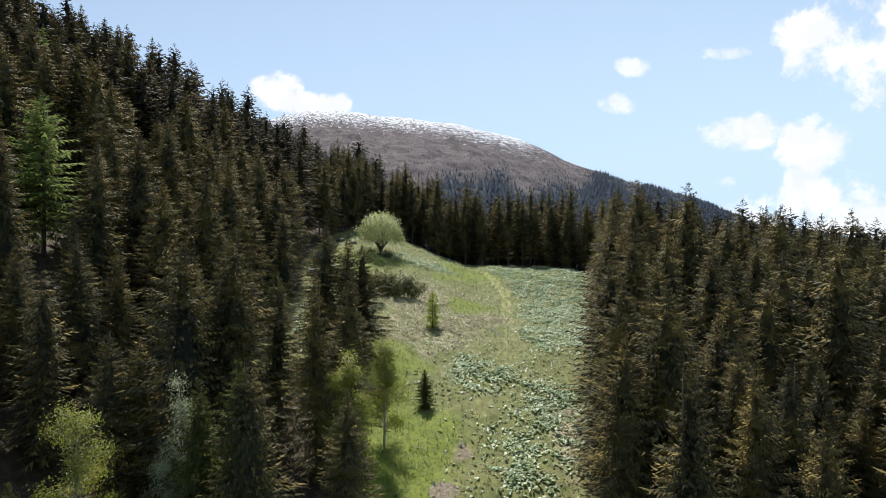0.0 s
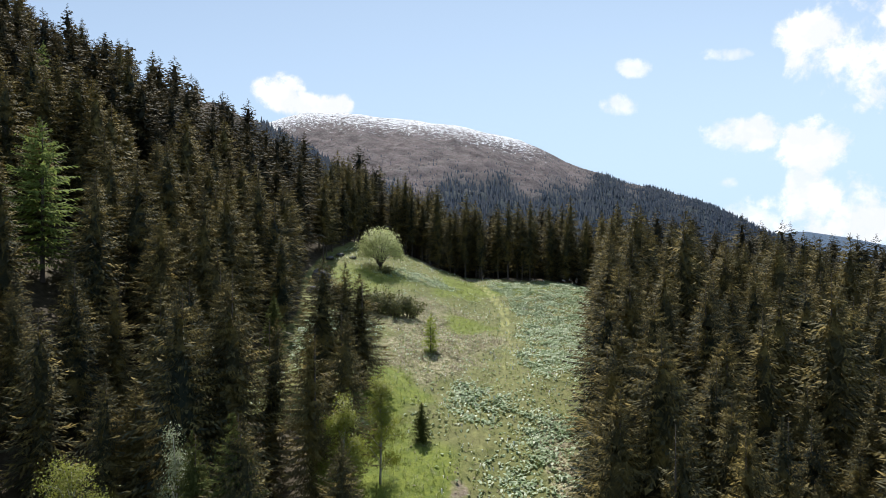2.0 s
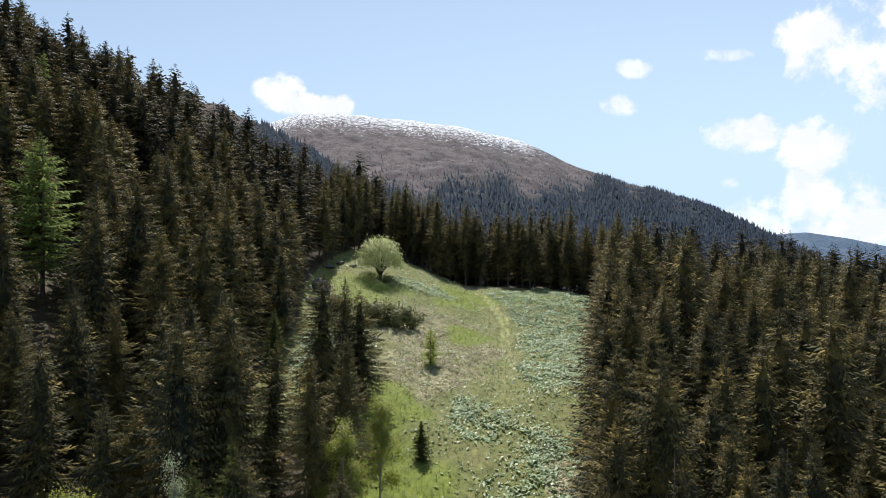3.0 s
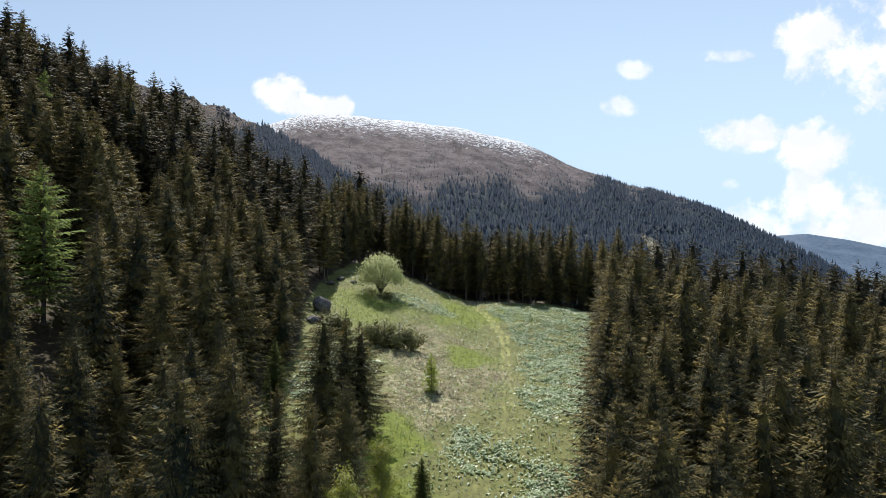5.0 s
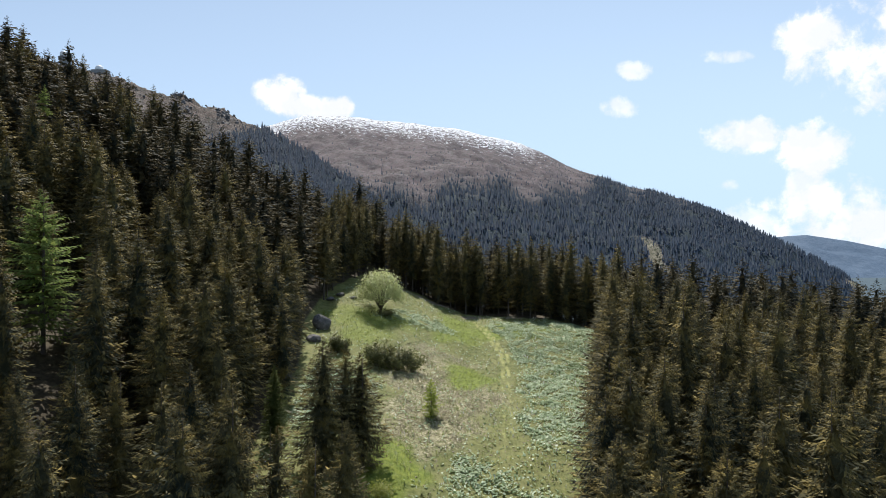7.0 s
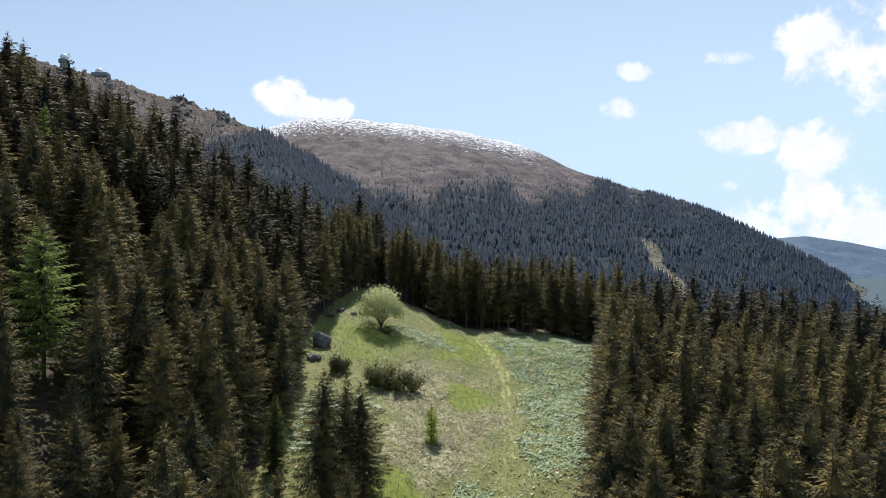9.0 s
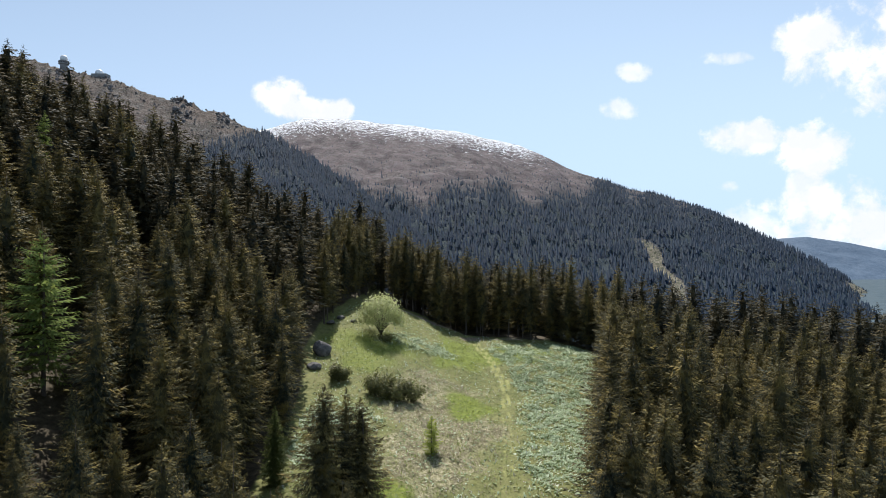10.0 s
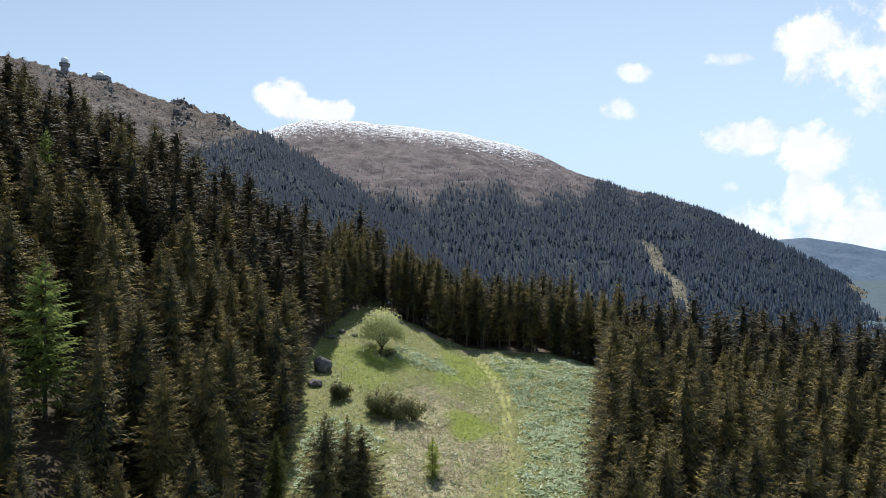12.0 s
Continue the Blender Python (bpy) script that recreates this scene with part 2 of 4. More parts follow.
def ground_z(x, y):
    """Height of the hillside: a meadow spur, a steep wooded side to its west and a fall to the valley behind it."""
    x, y = np.asarray(x, float), np.asarray(y, float)
    zm = np.zeros_like(x * y)
    for dy in (-4.0, 0.0, 4.0):
        zm = zm + np.interp(y + dy, MEADOW_Y, MEADOW_Z) / 3
    s = np.interp(y, CROSS_Y, CROSS_S)
    lawn = zm + s * np.clip(5 - x, 0, 60) - 0.12 * np.clip(x - 30, 0, 300)
    lawn = lawn - 0.38 * np.clip(y - 128, 0, 300) * smooth((x - 22) / 30)
    brow = 195 - 40 * smooth((-x - 20) / 22)
    side = 13 + 0.58 * (np.clip(-x, -100, 170) - 61) - 0.12 * np.clip(-x - 75, 0, 95) + 0.22 * (np.minimum(y, brow) - 92) - 0.5 * np.clip(y - brow - 3, 0, 400)
    z = lawn + (side - lawn) * smooth((-x - 12) / 18)
    r = np.hypot(x, y)
    z = z + (-140 - z) * smooth((r - 230) / 560)
    return z + rough_height(x, y) * smooth((220 - r) / 60)


def grid_mesh(name, xs, ys, zs):
    """A sheet over a grid; xs, ys, zs are arrays of one shape."""
    rows, cols = xs.shape
    co = np.stack([xs, ys, zs], -1).reshape(-1, 3)
    i = np.arange(rows * cols).reshape(rows, cols)
    faces = np.stack([i[:-1, :-1], i[:-1, 1:], i[1:, 1:], i[1:, :-1]], -1).reshape(-1, 4)
    return mesh_of(name, co, faces)


def mesh_of(name, co, faces, flat=False):
    """A mesh from numpy arrays of places and of equal-sided faces."""
    me = bpy.data.meshes.new(name)
    faces = np.asarray(faces, np.int32)
    count, sides = faces.shape
    me.vertices.add(len(co))
    me.vertices.foreach_set("co", np.asarray(co, np.float32).ravel())
    me.loops.add(count * sides)
    me.loops.foreach_set("vertex_index", faces.ravel())
    me.polygons.add(count)
    me.polygons.foreach_set("loop_start", np.arange(0, count * sides, sides, dtype=np.int32))
    me.polygons.foreach_set("use_smooth", np.full(count, not flat))
    me.update(calc_edges=True)
    return me


def soften(co, faces, want, own=0.35):
    """Turns the faces so that they look the way of want (one vector a face) and gives normals that lean that way, as tufts of foliage shade."""
    n0 = np.cross(co[faces[:, 1]] - co[faces[:, 0]], co[faces[:, 2]] - co[faces[:, 0]])
    n0 /= np.linalg.norm(n0, axis=1, keepdims=True) + 1e-9
    want = want / (np.linalg.norm(want, axis=1, keepdims=True) + 1e-9)
    wrong = (n0 * want).sum(1) < 0
    faces = np.where(wrong[:, None], faces[:, ::-1], faces)
    n0 = np.where(wrong[:, None], -n0, n0)
    mixed = want * (1 - own) + n0 * own
    return faces, mixed / (np.linalg.norm(mixed, axis=1, keepdims=True) + 1e-9)


def set_normals(me, face_normals, sides):
    me.normals_split_custom_set(np.repeat(face_normals, sides, axis=0).tolist())


def mark(me, name, values):
    me.attributes.new(name, "FLOAT", "POINT").data.foreach_set("value", np.asarray(values, np.float32).ravel())


def spaced(lo, a, b, hi, step, grow):
    """Fine steps from a to b, and ever wider ones out to lo and hi."""
    mid = list(np.arange(a, b, step))
    up, d = [mid[-1]], step
    while up[-1] < hi:
        d *= grow
        up.append(up[-1] + d)
    down, d = [mid[0]], step
    while down[-1] > lo:
        d *= grow
        down.append(down[-1] - d)
    return np.array(down[:0:-1] + mid + up[1:])


TRACK_Y, TRACK_X = (30, 44, 50, 60, 68, 76, 95, 114, 130, 146, 170), (-3, 0, 1.5, 4.0, 6.5, 8.0, 9.6, 11.0, 8.0, 6.0, 4.0)
WEST_Y, WEST_X = (0, 38, 52, 58, 64, 75, 100, 116, 135, 150, 160), (-4, -4.5, -5.5, -13, -20, -19.5, -20.5, -23.5, -23, -20, -18)
EAST_Y, EAST_X = (0, 47, 75, 110, 131, 141, 150, 160), (6, 12.5, 19.0, 27.3, 32.0, 22.0, 5.0, -18)


def in_meadow(x, y, margin=0.0):
    """Above nought inside the clearing; metres from its border."""
    x, y = np.asarray(x, float), np.asarray(y, float)
    return np.minimum(x - np.interp(y, WEST_Y, WEST_X), np.interp(y, EAST_Y, EAST_X) - x) - margin


def blob(x, y, cx, cy, rx, ry, seed=0.0):
    wob = 0.25 * np.sin(3 * np.arctan2(y - cy, x - cx) + seed) + 0.18 * np.sin(x * 0.9 + seed) * np.sin(y * 0.7)
    return smooth(1.5 - np.hypot((x - cx) / rx, (y - cy) / ry) + wob)


def leafy(x, y):
    """Where the broad dock leaves grow."""
    east = smooth((x - np.interp(y, TRACK_Y, TRACK_X) - 1.2 + 0.8 * np.sin(y * 0.4)) / 2.0) * smooth((y - 70) / 8) * smooth((140 - y) / 8)
    return np.maximum.reduce([east, blob(x, y, 4.5, 66, 3.6, 4, 1.0), 0.8 * blob(x, y, 7.0, 51, 3.0, 6.0, 2.0), blob(x, y, -15, 87, 5, 9, 0.5),
                              blob(x, y, -5, 126, 6, 4, 3.0), blob(x, y, 10, 60, 2.5, 5, 0.2)])


def lush(x, y):
    return np.maximum.reduce([blob(x, y, -3, 50, 4, 12, 0.4), blob(x, y, 4.2, 102, 3.6, 6.5, 1.3), blob(x, y, 4.5, 127, 6, 9, 2.2),
                              blob(x, y, 16, 130, 5, 6, 0.8), blob(x, y, -5, 66, 3, 6, 1.9), blob(x, y, -14, 120, 9, 10, 0.3) * 0.6])


def dry(x, y):
    return np.maximum.reduce([blob(x, y, 0.0, 90, 7.5, 16, 0.9), blob(x, y, -1, 108, 6, 6, 1.1) * 0.8, blob(x, y, 11, 56, 2.2, 8, 0.7) * 0.8])


def soil(x, y):
    return np.maximum.reduce([blob(x, y, 0.0, 44.5, 1.0, 2.2, 0.3), blob(x, y, 9, 143.5, 8, 1.8, 0.6), blob(x, y, 1.6, 50, 0.8, 1.5, 2.0) * 0.7,
                              blob(x, y, -10, 150, 14, 1.5, 0.6)])


def track(x, y):
    c = np.abs(x - np.interp(y, TRACK_Y, TRACK_X))
    return np.maximum(1.0 * smooth(1 - np.abs(c - 0.5) / 0.38), 0.3 * smooth(1 - c / 1.4)) * (0.6 + 0.6 * smooth((y - 92) / 20))


gx, gy = np.meshgrid(spaced(-4900, -32, 40, 4900, 0.55, 1.11), spaced(-4900, 36, 156, 4900, 0.55, 1.11))
ground_me = grid_mesh("ground", gx, gy, ground_z(gx, gy))
for key, f in (("leafy", leafy), ("lush", lush), ("dry", lambda x, y: dry(x, y) * (1 - 0.95 * lush(x, y))), ("soil", soil), ("track", track)):
    mark(ground_me, key, f(gx, gy))
mark(ground_me, "wood", smooth((-0.8 - in_meadow(gx, gy)) / 2.0))
# how much painted haze the ground takes, growing with distance
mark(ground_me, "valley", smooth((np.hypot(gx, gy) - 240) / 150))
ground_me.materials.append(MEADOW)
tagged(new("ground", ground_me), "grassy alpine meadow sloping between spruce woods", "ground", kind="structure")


# ---- mountain, ridge and far hill ----
def fbm(x, y, size, octaves=4, seed=0.0):
    out, amp = np.zeros_like(x), 1.0
    for k in range(octaves):
        f = 2 ** k / size
        out += amp * np.sin(x * f * 6.1 + 1.9 * np.sin(y * f * 4.3 + seed + k) + seed) * np.sin(y * f * 5.3 + 2.1 * np.sin(x * f * 3.7 + k + 2 * seed))
        amp *= 0.5
    return out


# crest lines: tangent of the bearing from the clearing, and of the height
M_U = (-0.45, -0.36, -0.295, -0.25, -0.215, -0.16, -0.075, 0.015, 0.10, 0.15, 0.19, 0.28, 0.325, 0.41, 0.50, 0.545, 0.59, 0.635, 0.69, 0.80, 1.0)
M_V = (0.14, 0.175, 0.196, 0.208, 0.2155, 0.2148, 0.2055, 0.1965, 0.177, 0.1595, 0.137, 0.108, 0.098, 0.071, 0.029, 0.008, -0.016, -0.041, -0.072, -0.11, -0.13)
R_U = (-1.2, -0.80, -0.69, -0.65, -0.595, -0.524, -0.471, -0.43, -0.41, -0.383, -0.347, -0.32, -0.286, -0.25, -0.206, -0.162, -0.118, -0.07, 0.0, 0.10)
R_V = (0.38, 0.335, 0.321, 0.314, 0.297, 0.283, 0.263, 0.250, 0.252, 0.2345, 0.230, 0.2135, 0.202, 0.184, 0.158, 0.129, 0.098, 0.066, 0.01, -0.09)


def mountain_z(u, d):
    top = 4300 - 1500 * smooth((u - 0.1) / 0.6)
    crest = np.interp(u, M_U, M_V) * top
    f = (d - 1100) / (top - 1100)
    up = -150 + (crest + 150) * np.clip(f, -0.2, 1)
    z = np.where(f > 1, crest - (d - top) * 0.35, up)
    lumps = fbm(u * d, d, 560.0, 5, 1.3)
    return z + lumps * (20 * smooth(f / 0.3) * (1 - 0.75 * smooth((f - 0.75) / 0.25)))


def ridge_z(u, d):
    top = 1950 - 500 * smooth((u + 0.65) / 0.6)
    crest = np.interp(u, R_U, R_V) * top
    f = (d - 480) / (top - 480)
    up = -150 + (crest + 150) * np.clip(f, -0.2, 1)
    z = np.where(f > 1, crest - (d - top) * 0.45, up)
    crag = np.abs(fbm(u * d, d, 70.0, 4, 0.4)) * 9 * smooth((f - 0.75) / 0.2) * smooth((-0.25 - u) / 0.1)
    return z + fbm(u * d, d, 300.0, 4, 2.2) * 9 * smooth(f / 0.3) * (1 - 0.8 * smooth((f - 0.75) / 0.25)) + crag - 4 * smooth((f - 0.75) / 0.2)


def scar(u, d):
    """A strip cut through the wood, where the slope slid."""
    v = mountain_z(u, d) / d
    mid = 0.318 + (0.015 - v) * 0.72 + 0.006 * np.sin(v * 130)
    strip = smooth(1.6 - np.abs(u - mid) / 0.0095) * smooth((0.034 - v) / 0.01) * smooth((v + 0.085) / 0.012)
    edge = smooth(1.5 - np.abs(u - (0.63 + (-0.03 - v) * 1.1)) / 0.02) * smooth((-0.035 - v) / 0.008)
    lower = smooth(1.4 - np.hypot((u - 0.205) / 0.05, (v + 0.055) / 0.012)) * (0.5 + 0.5 * np.sin(u * 260))
    return np.maximum.reduce([strip, edge, lower])


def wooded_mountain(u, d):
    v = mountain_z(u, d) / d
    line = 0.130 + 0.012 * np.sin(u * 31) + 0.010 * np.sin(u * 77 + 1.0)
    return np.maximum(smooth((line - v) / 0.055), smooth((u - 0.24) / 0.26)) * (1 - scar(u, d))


def wooded_ridge(u, d):
    v = ridge_z(u, d) / d
    line = np.interp(u, (-0.8, -0.45, -0.36, -0.29, -0.25), (0.10, 0.175, 0.198, 0.215, 0.32))
    return smooth((line - v) / 0.03)


def snowy(u, d):
    """How much old snow lies, most along the broad top."""
    top = 4300 - 1500 * smooth((u - 0.1) / 0.6)
    drop = (np.interp(u, M_U, M_V) - mountain_z(u, d) / d) * 4300
    return np.where(d > top, 0.7, 0.585 - drop / 420.0) * smooth((0.24 - u) / 0.14)


def slope_sheet(name, us, ds, height, wooded, cut, mat, label):
    u, d = np.meshgrid(us, ds)
    me = grid_mesh(name, u * d, d, height(u, d))
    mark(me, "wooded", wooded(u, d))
    mark(me, "cleared", cut(u, d) if cut else u * 0)
    mark(me, "snowy", snowy(u, d) if cut else u * 0)
    me.materials.append(mat)
    return tagged(new(name, me), label, "mountain", kind="structure")


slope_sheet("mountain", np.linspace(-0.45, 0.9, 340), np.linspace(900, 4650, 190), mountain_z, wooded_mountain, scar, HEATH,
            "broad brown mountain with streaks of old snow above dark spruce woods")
slope_sheet("ridge", np.linspace(-1.2, 0.12, 330), np.linspace(420, 2300, 150), ridge_z, wooded_ridge, None, RIDGE,
            "rocky brown ridge with boulders and spruce woods below")
fu, fd = np.meshgrid(np.linspace(0.3, 1.2, 120), np.linspace(3700, 4850, 40))
crest = np.interp(fu, (0.3, 0.46, 0.52, 0.562, 0.63, 0.69, 0.8, 1.2), (-0.011, 0.0235, 0.028, 0.031, 0.021, 0.0085, -0.0105, -0.04)) * 4600
ff = (fd - 3700) / 900
fz = np.where(ff > 1, crest - (fd - 4600) * 0.4, -180 + (crest + 180) * np.clip(ff, 0, 1)) + fbm(fu * fd, fd, 500.0, 4, 0.7) * 8 * smooth(ff / 0.3) * (1 - smooth((ff - 0.7) / 0.3))
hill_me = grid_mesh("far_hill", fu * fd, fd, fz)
hill_me.materials.append(FAR_WOOD_HAZED)
tagged(new("far_hill", hill_me), "far wooded hill coloured haze blue, with a long flat back", "hill", kind="structure")


# ---- trees ----
def part(name, me, mat, parent, label=""):
    """Links a mesh as one object under a thing or a part."""
    if isinstance(me, bmesh.types.BMesh):
        bm, me = me, bpy.data.meshes.new(name)
        bm.to_mesh(me)
        bm.free()
    if mat is not None and not me.materials:
        me.materials.append(mat)
    ob = new(name, me)
    ob.parent = parent
    return tagged(ob, label)


def thing(name, label, category, m=None, group=""):
    ob = tagged(new(name), label, category, group)
    ob.empty_display_size = 0.3
    if m is not None:
        ob.matrix_basis = m
    return ob


def spruce_arrays(seed, h, r, levels, arms, pairs, base=0.06, steep=0.36, hang=2, wild=0.18, drop=0.35, wide=0.30, fringe=0.10, core=11):
    """Triangles of a spruce crown: whorls of drooping boughs, each with twigs to both sides and some that hang."""
    rng = np.random.default_rng(seed)
    co = []
    lean = rng.normal(0, 0.012, 2)

    def girth(z):
        t = (z - base * h) / (h - base * h)
        return r * math.tanh((h - z) * steep / r) * min(1.0, 0.7 + 2.0 * t) + 0.07

    # the close inner foliage that no light comes through
    rings = []
    for z in np.linspace(max(base, 0.02) * h + 0.2, h * 0.87, core):
        turn = rng.uniform(0, 6.3)
        rings.append([(lean[0] * z + q * math.cos(turn + 6.2832 * k / 6), lean[1] * z + q * math.sin(turn + 6.2832 * k / 6), z + rng.normal(0, 0.12))
                      for k, q in enumerate(girth(z) * rng.uniform(0.16, 0.42, 6))])
    for low, up in zip(rings[:-1], rings[1:]):
        for k in range(6):
            co += [np.array(v) for v in (low[k], low[(k + 1) % 6], up[k], up[k], low[(k + 1) % 6], up[(k + 1) % 6])]
    zs = base * h + (h * 0.985 - base * h) * np.linspace(0, 1, levels) ** 0.8
    for i, z in enumerate(zs):
        t = (z - base * h) / (h - base * h)
        reach = girth(z)
        count = max(4, int(round(arms * (0.55 + 0.45 * (1 - t)))))
        turn = rng.uniform(0, 6.3)
        whorl = rng.uniform(0.82, 1.14)
        for k in range(count):
            a = turn + 6.2832 * k / count + rng.normal(0, 0.22)
            L = reach * whorl * np.clip(rng.normal(1.0, wild), 0.45, 1.5)
            z0 = z + rng.normal(0, 0.35 * h / levels)
            rise = 0.30 * t + rng.normal(0, 0.07) - 0.03
            sag = drop * (1 - 0.6 * t) * (1 + rng.normal(0, 0.25))
            d = np.array([math.cos(a), math.sin(a), 0.0])
            side = np.array([-d[1], d[0], 0.0])
            start = np.array([lean[0] * z0, lean[1] * z0, z0])

            def spot(f):
                return start + d * (L * f) + np.array([0, 0, L * (rise * f - sag * f * f + 0.16 * f ** 4)])

            fs = np.linspace(0.12, 0.94, pairs + 1)
            for f0, f1 in zip(fs[:-1], fs[1:]):
                p0, p1 = spot(f0), spot(f1)
                w = min(L, 2.1) * wide * (1.08 - 0.75 * f0) * rng.uniform(0.7, 1.25) + 0.05
                for sgn in (-1, 1):
                    tip = p1 + side * sgn * w + d * (0.55 * w) + np.array([0, 0, -w * rng.uniform(0.25, 0.95)])
                    co += [p0, p0 + (p1 - p0) * 0.8, tip]
            for q in range(hang):
                f0 = rng.uniform(0.4, 1.0)
                p0 = spot(f0) + side * rng.normal(0, 0.14) * L
                w = 0.04 + fringe * 0.5 * min(L, 1.6)
                tip = p0 + d * (0.10 * L) + side * rng.normal(0, 0.04) * L + np.array([0, 0, -(0.10 + fringe * 1.4 * min(L, 1.6)) * rng.uniform(0.6, 1.5)])
                co += [p0 - side * w, p0 + side * w, tip]
            p0, p1 = spot(0.86), spot(1.06)
            w = 0.04 + 0.05 * L
            co += [p0 - side * w, p0 + side * w, p1]
    top = np.array([lean[0] * h, lean[1] * h, h])
    for k in range(3):
        a = k * 2.1
        co += [top + (0.07 * math.cos(a), 0.07 * math.sin(a), -0.055 * h), top + (0.07 * math.cos(a + 2.1), 0.07 * math.sin(a + 2.1), -0.055 * h), top]
    co = np.array(co)
    tri = np.arange(len(co)).reshape(-1, 3)
    mid = co[tri].mean(1)
    out = mid * np.array([1, 1, 0])
    out /= np.linalg.norm(out, axis=1, keepdims=True) + 0.05
    tri, normals = soften(co, tri, out + np.array([0, 0, 0.35]), 0.5)
    return co[tri.ravel()], np.arange(len(co)).reshape(-1, 3), normals


def tube(points, radii, sides=7, bm=None):
    """A tapered round limb along points."""
    bm = bm or bmesh.new()
    rings = []
    for i, p in enumerate(points):
        q = points[min(i + 1, len(points) - 1)] - points[max(i - 1, 0)]
        turn = q.to_track_quat("Z", "Y")
        rings.append([bm.verts.new(p + turn @ Vector((radii[i] * math.cos(6.2832 * k / sides), radii[i] * math.sin(6.2832 * k / sides), 0))) for k in range(sides)])
    for a, b in zip(rings[:-1], rings[1:]):
        for k in range(sides):
            bm.faces.new((a[k], a[(k + 1) % sides], b[(k + 1) % sides], b[k]))
    bm.faces.new(rings[0][::-1])
    bm.faces.new(rings[-1])
    for f in bm.faces:
        f.smooth = True
    return bm


def trunk_mesh(h, foot, sides=7):
    pts = [Vector((0, 0, z * h)) for z in (-0.04, 0.0, 0.03, 0.3, 0.65, 0.99)]
    return tube(pts, [foot * 1.5, foot * 1.35, foot, foot * 0.78, foot * 0.42, 0.01], sides)


def mesh_from(bm, name):
    me = bpy.data.meshes.new(name)
    bm.to_mesh(me)
    bm.free()
    return me


def spruce_kind(seed, h, r, levels, arms, pairs, mat, **more):
    """Crown and trunk meshes for one growth of spruce."""
    co, tri, normals = spruce_arrays(seed, h, r, levels, arms, pairs, **more)
    crown = mesh_of("crown", co, tri)
    set_normals(crown, normals, 3)
    crown.materials.append(mat)
    trunk = mesh_from(trunk_mesh(h, 0.011 * h + 0.03), "trunk")
    trunk.materials.append(BARK)
    return h, crown, trunk


def plant(name, label, category, kind, x, y, height, turn, group="", sink=0.1, stout=1.0):
    h, crown, trunk = kind
    k = height / h
    m = Matrix.Translation((x, y, float(ground_z(x, y)) - sink)) @ Matrix.Rotation(turn, 4, "Z") @ Matrix.Diagonal((k * stout, k * stout, k, 1))
    ob = thing(name, label, category, m, group)
    part("trunk", trunk, None, ob)
    part("crown", crown, None, ob)
    return ob


NEAR = [spruce_kind(11 + i, 17.0, (3.2, 3.5, 2.9, 3.3)[i], 42, 13, 7, SPRUCE, wild=0.18, wide=0.20, hang=4, fringe=0.045, steep=(0.42, 0.47, 0.39, 0.44)[i], core=9) for i in range(4)]
MIDDLE = [spruce_kind(31 + i, 18.0, (3.0, 3.3, 2.7)[i], 42, 10, 4, SPRUCE, steep=0.43, wild=0.19, hang=2, wide=0.25, fringe=0.065, core=9) for i in range(3)]
STEMMY = [spruce_kind(51 + i, 18.0, (2.4, 2.7)[i], 40, 9, 3, SPRUCE, base=(0.22, 0.14)[i], steep=0.36, hang=1, wild=0.28, wide=0.32, core=9) for i in range(2)]
SAPLING = [spruce_kind(71 + i, 6.0, (1.35, 1.6)[i], 28, 11, 5, YOUNG, base=0.03, wild=0.18, drop=0.15, wide=0.26) for i in range(2)]
YOUNG_TALL = [spruce_kind(75 + i, 12.0, (2.3, 2.0)[i], 38, 12, 5, YOUNG, base=0.04, steep=0.34, wild=0.16, drop=0.25, wide=0.22, hang=4, fringe=0.06) for i in range(2)]
THIN_LARCH = spruce_kind(81, 5.0, 1.0, 26, 9, 4, LARCH_FRESH, base=0.05, wild=0.3, drop=0.1, wide=0.26, core=0)
TALL_LARCH = spruce_kind(83, 18.0, 3.8, 34, 10, 6, LARCH, base=0.12, wild=0.35, drop=0.25, wide=0.26, steep=0.5, core=0)

rng = np.random.default_rng(5)
taken = []

# spruces that stand out singly: x, y, height of the tip
WEST_SPRUCES = [
    (-28.5, 57.0, 0.3), (-30.4, 53.3, 1.6), (-33.6, 50.3, -0.2), (-17.2, 43.0, 0.6), (-16.3, 47.8, 1.6), (-35.4, 74.5, 13.8), (-29.2, 66.6, 7.4), (-25.7, 75.9, 11.1),
    (-24.5, 98.4, 13.4), (-36.2, 54.5, 1.0), (-24.0, 61.3, 0.4), (-14.5, 45.0, 1.8), (-7.3, 48.1, -1.5), (-8.6, 44.6, -2.1), (-22.0, 42.4, -5.2),
    (-20.6, 43.6, -6.0), (-10.3, 33.7, -5.8), (-12.6, 47.7, -2.0), (-34.0, 59.6, 2.9), (-11.8, 64.0, 2.4), (-9.7, 65.0, 1.9), (-8.0, 65.5, 0.6),
]
SKYLINE_SPRUCES = [
    (-87.4, 132.0, 57.5), (-94.0, 147.0, 59.0), (-97.6, 160.0, 60.2), (-84.5, 150.0, 57.4), (-76.9, 146.0, 52.6), (-66.0, 131.0, 45.9), (-70.7, 156.0, 51.8),
    (-59.8, 122.0, 42.0), (-42.9, 126.2, 29.3), (-27.6, 190.0, 29.4), (-18.5, 187.0, 28.4), (-1.2, 152.0, 18.6), (5.7, 156.0, 17.2), (17.3, 160.0, 12.8), (22.2, 158.0, 9.8),
]
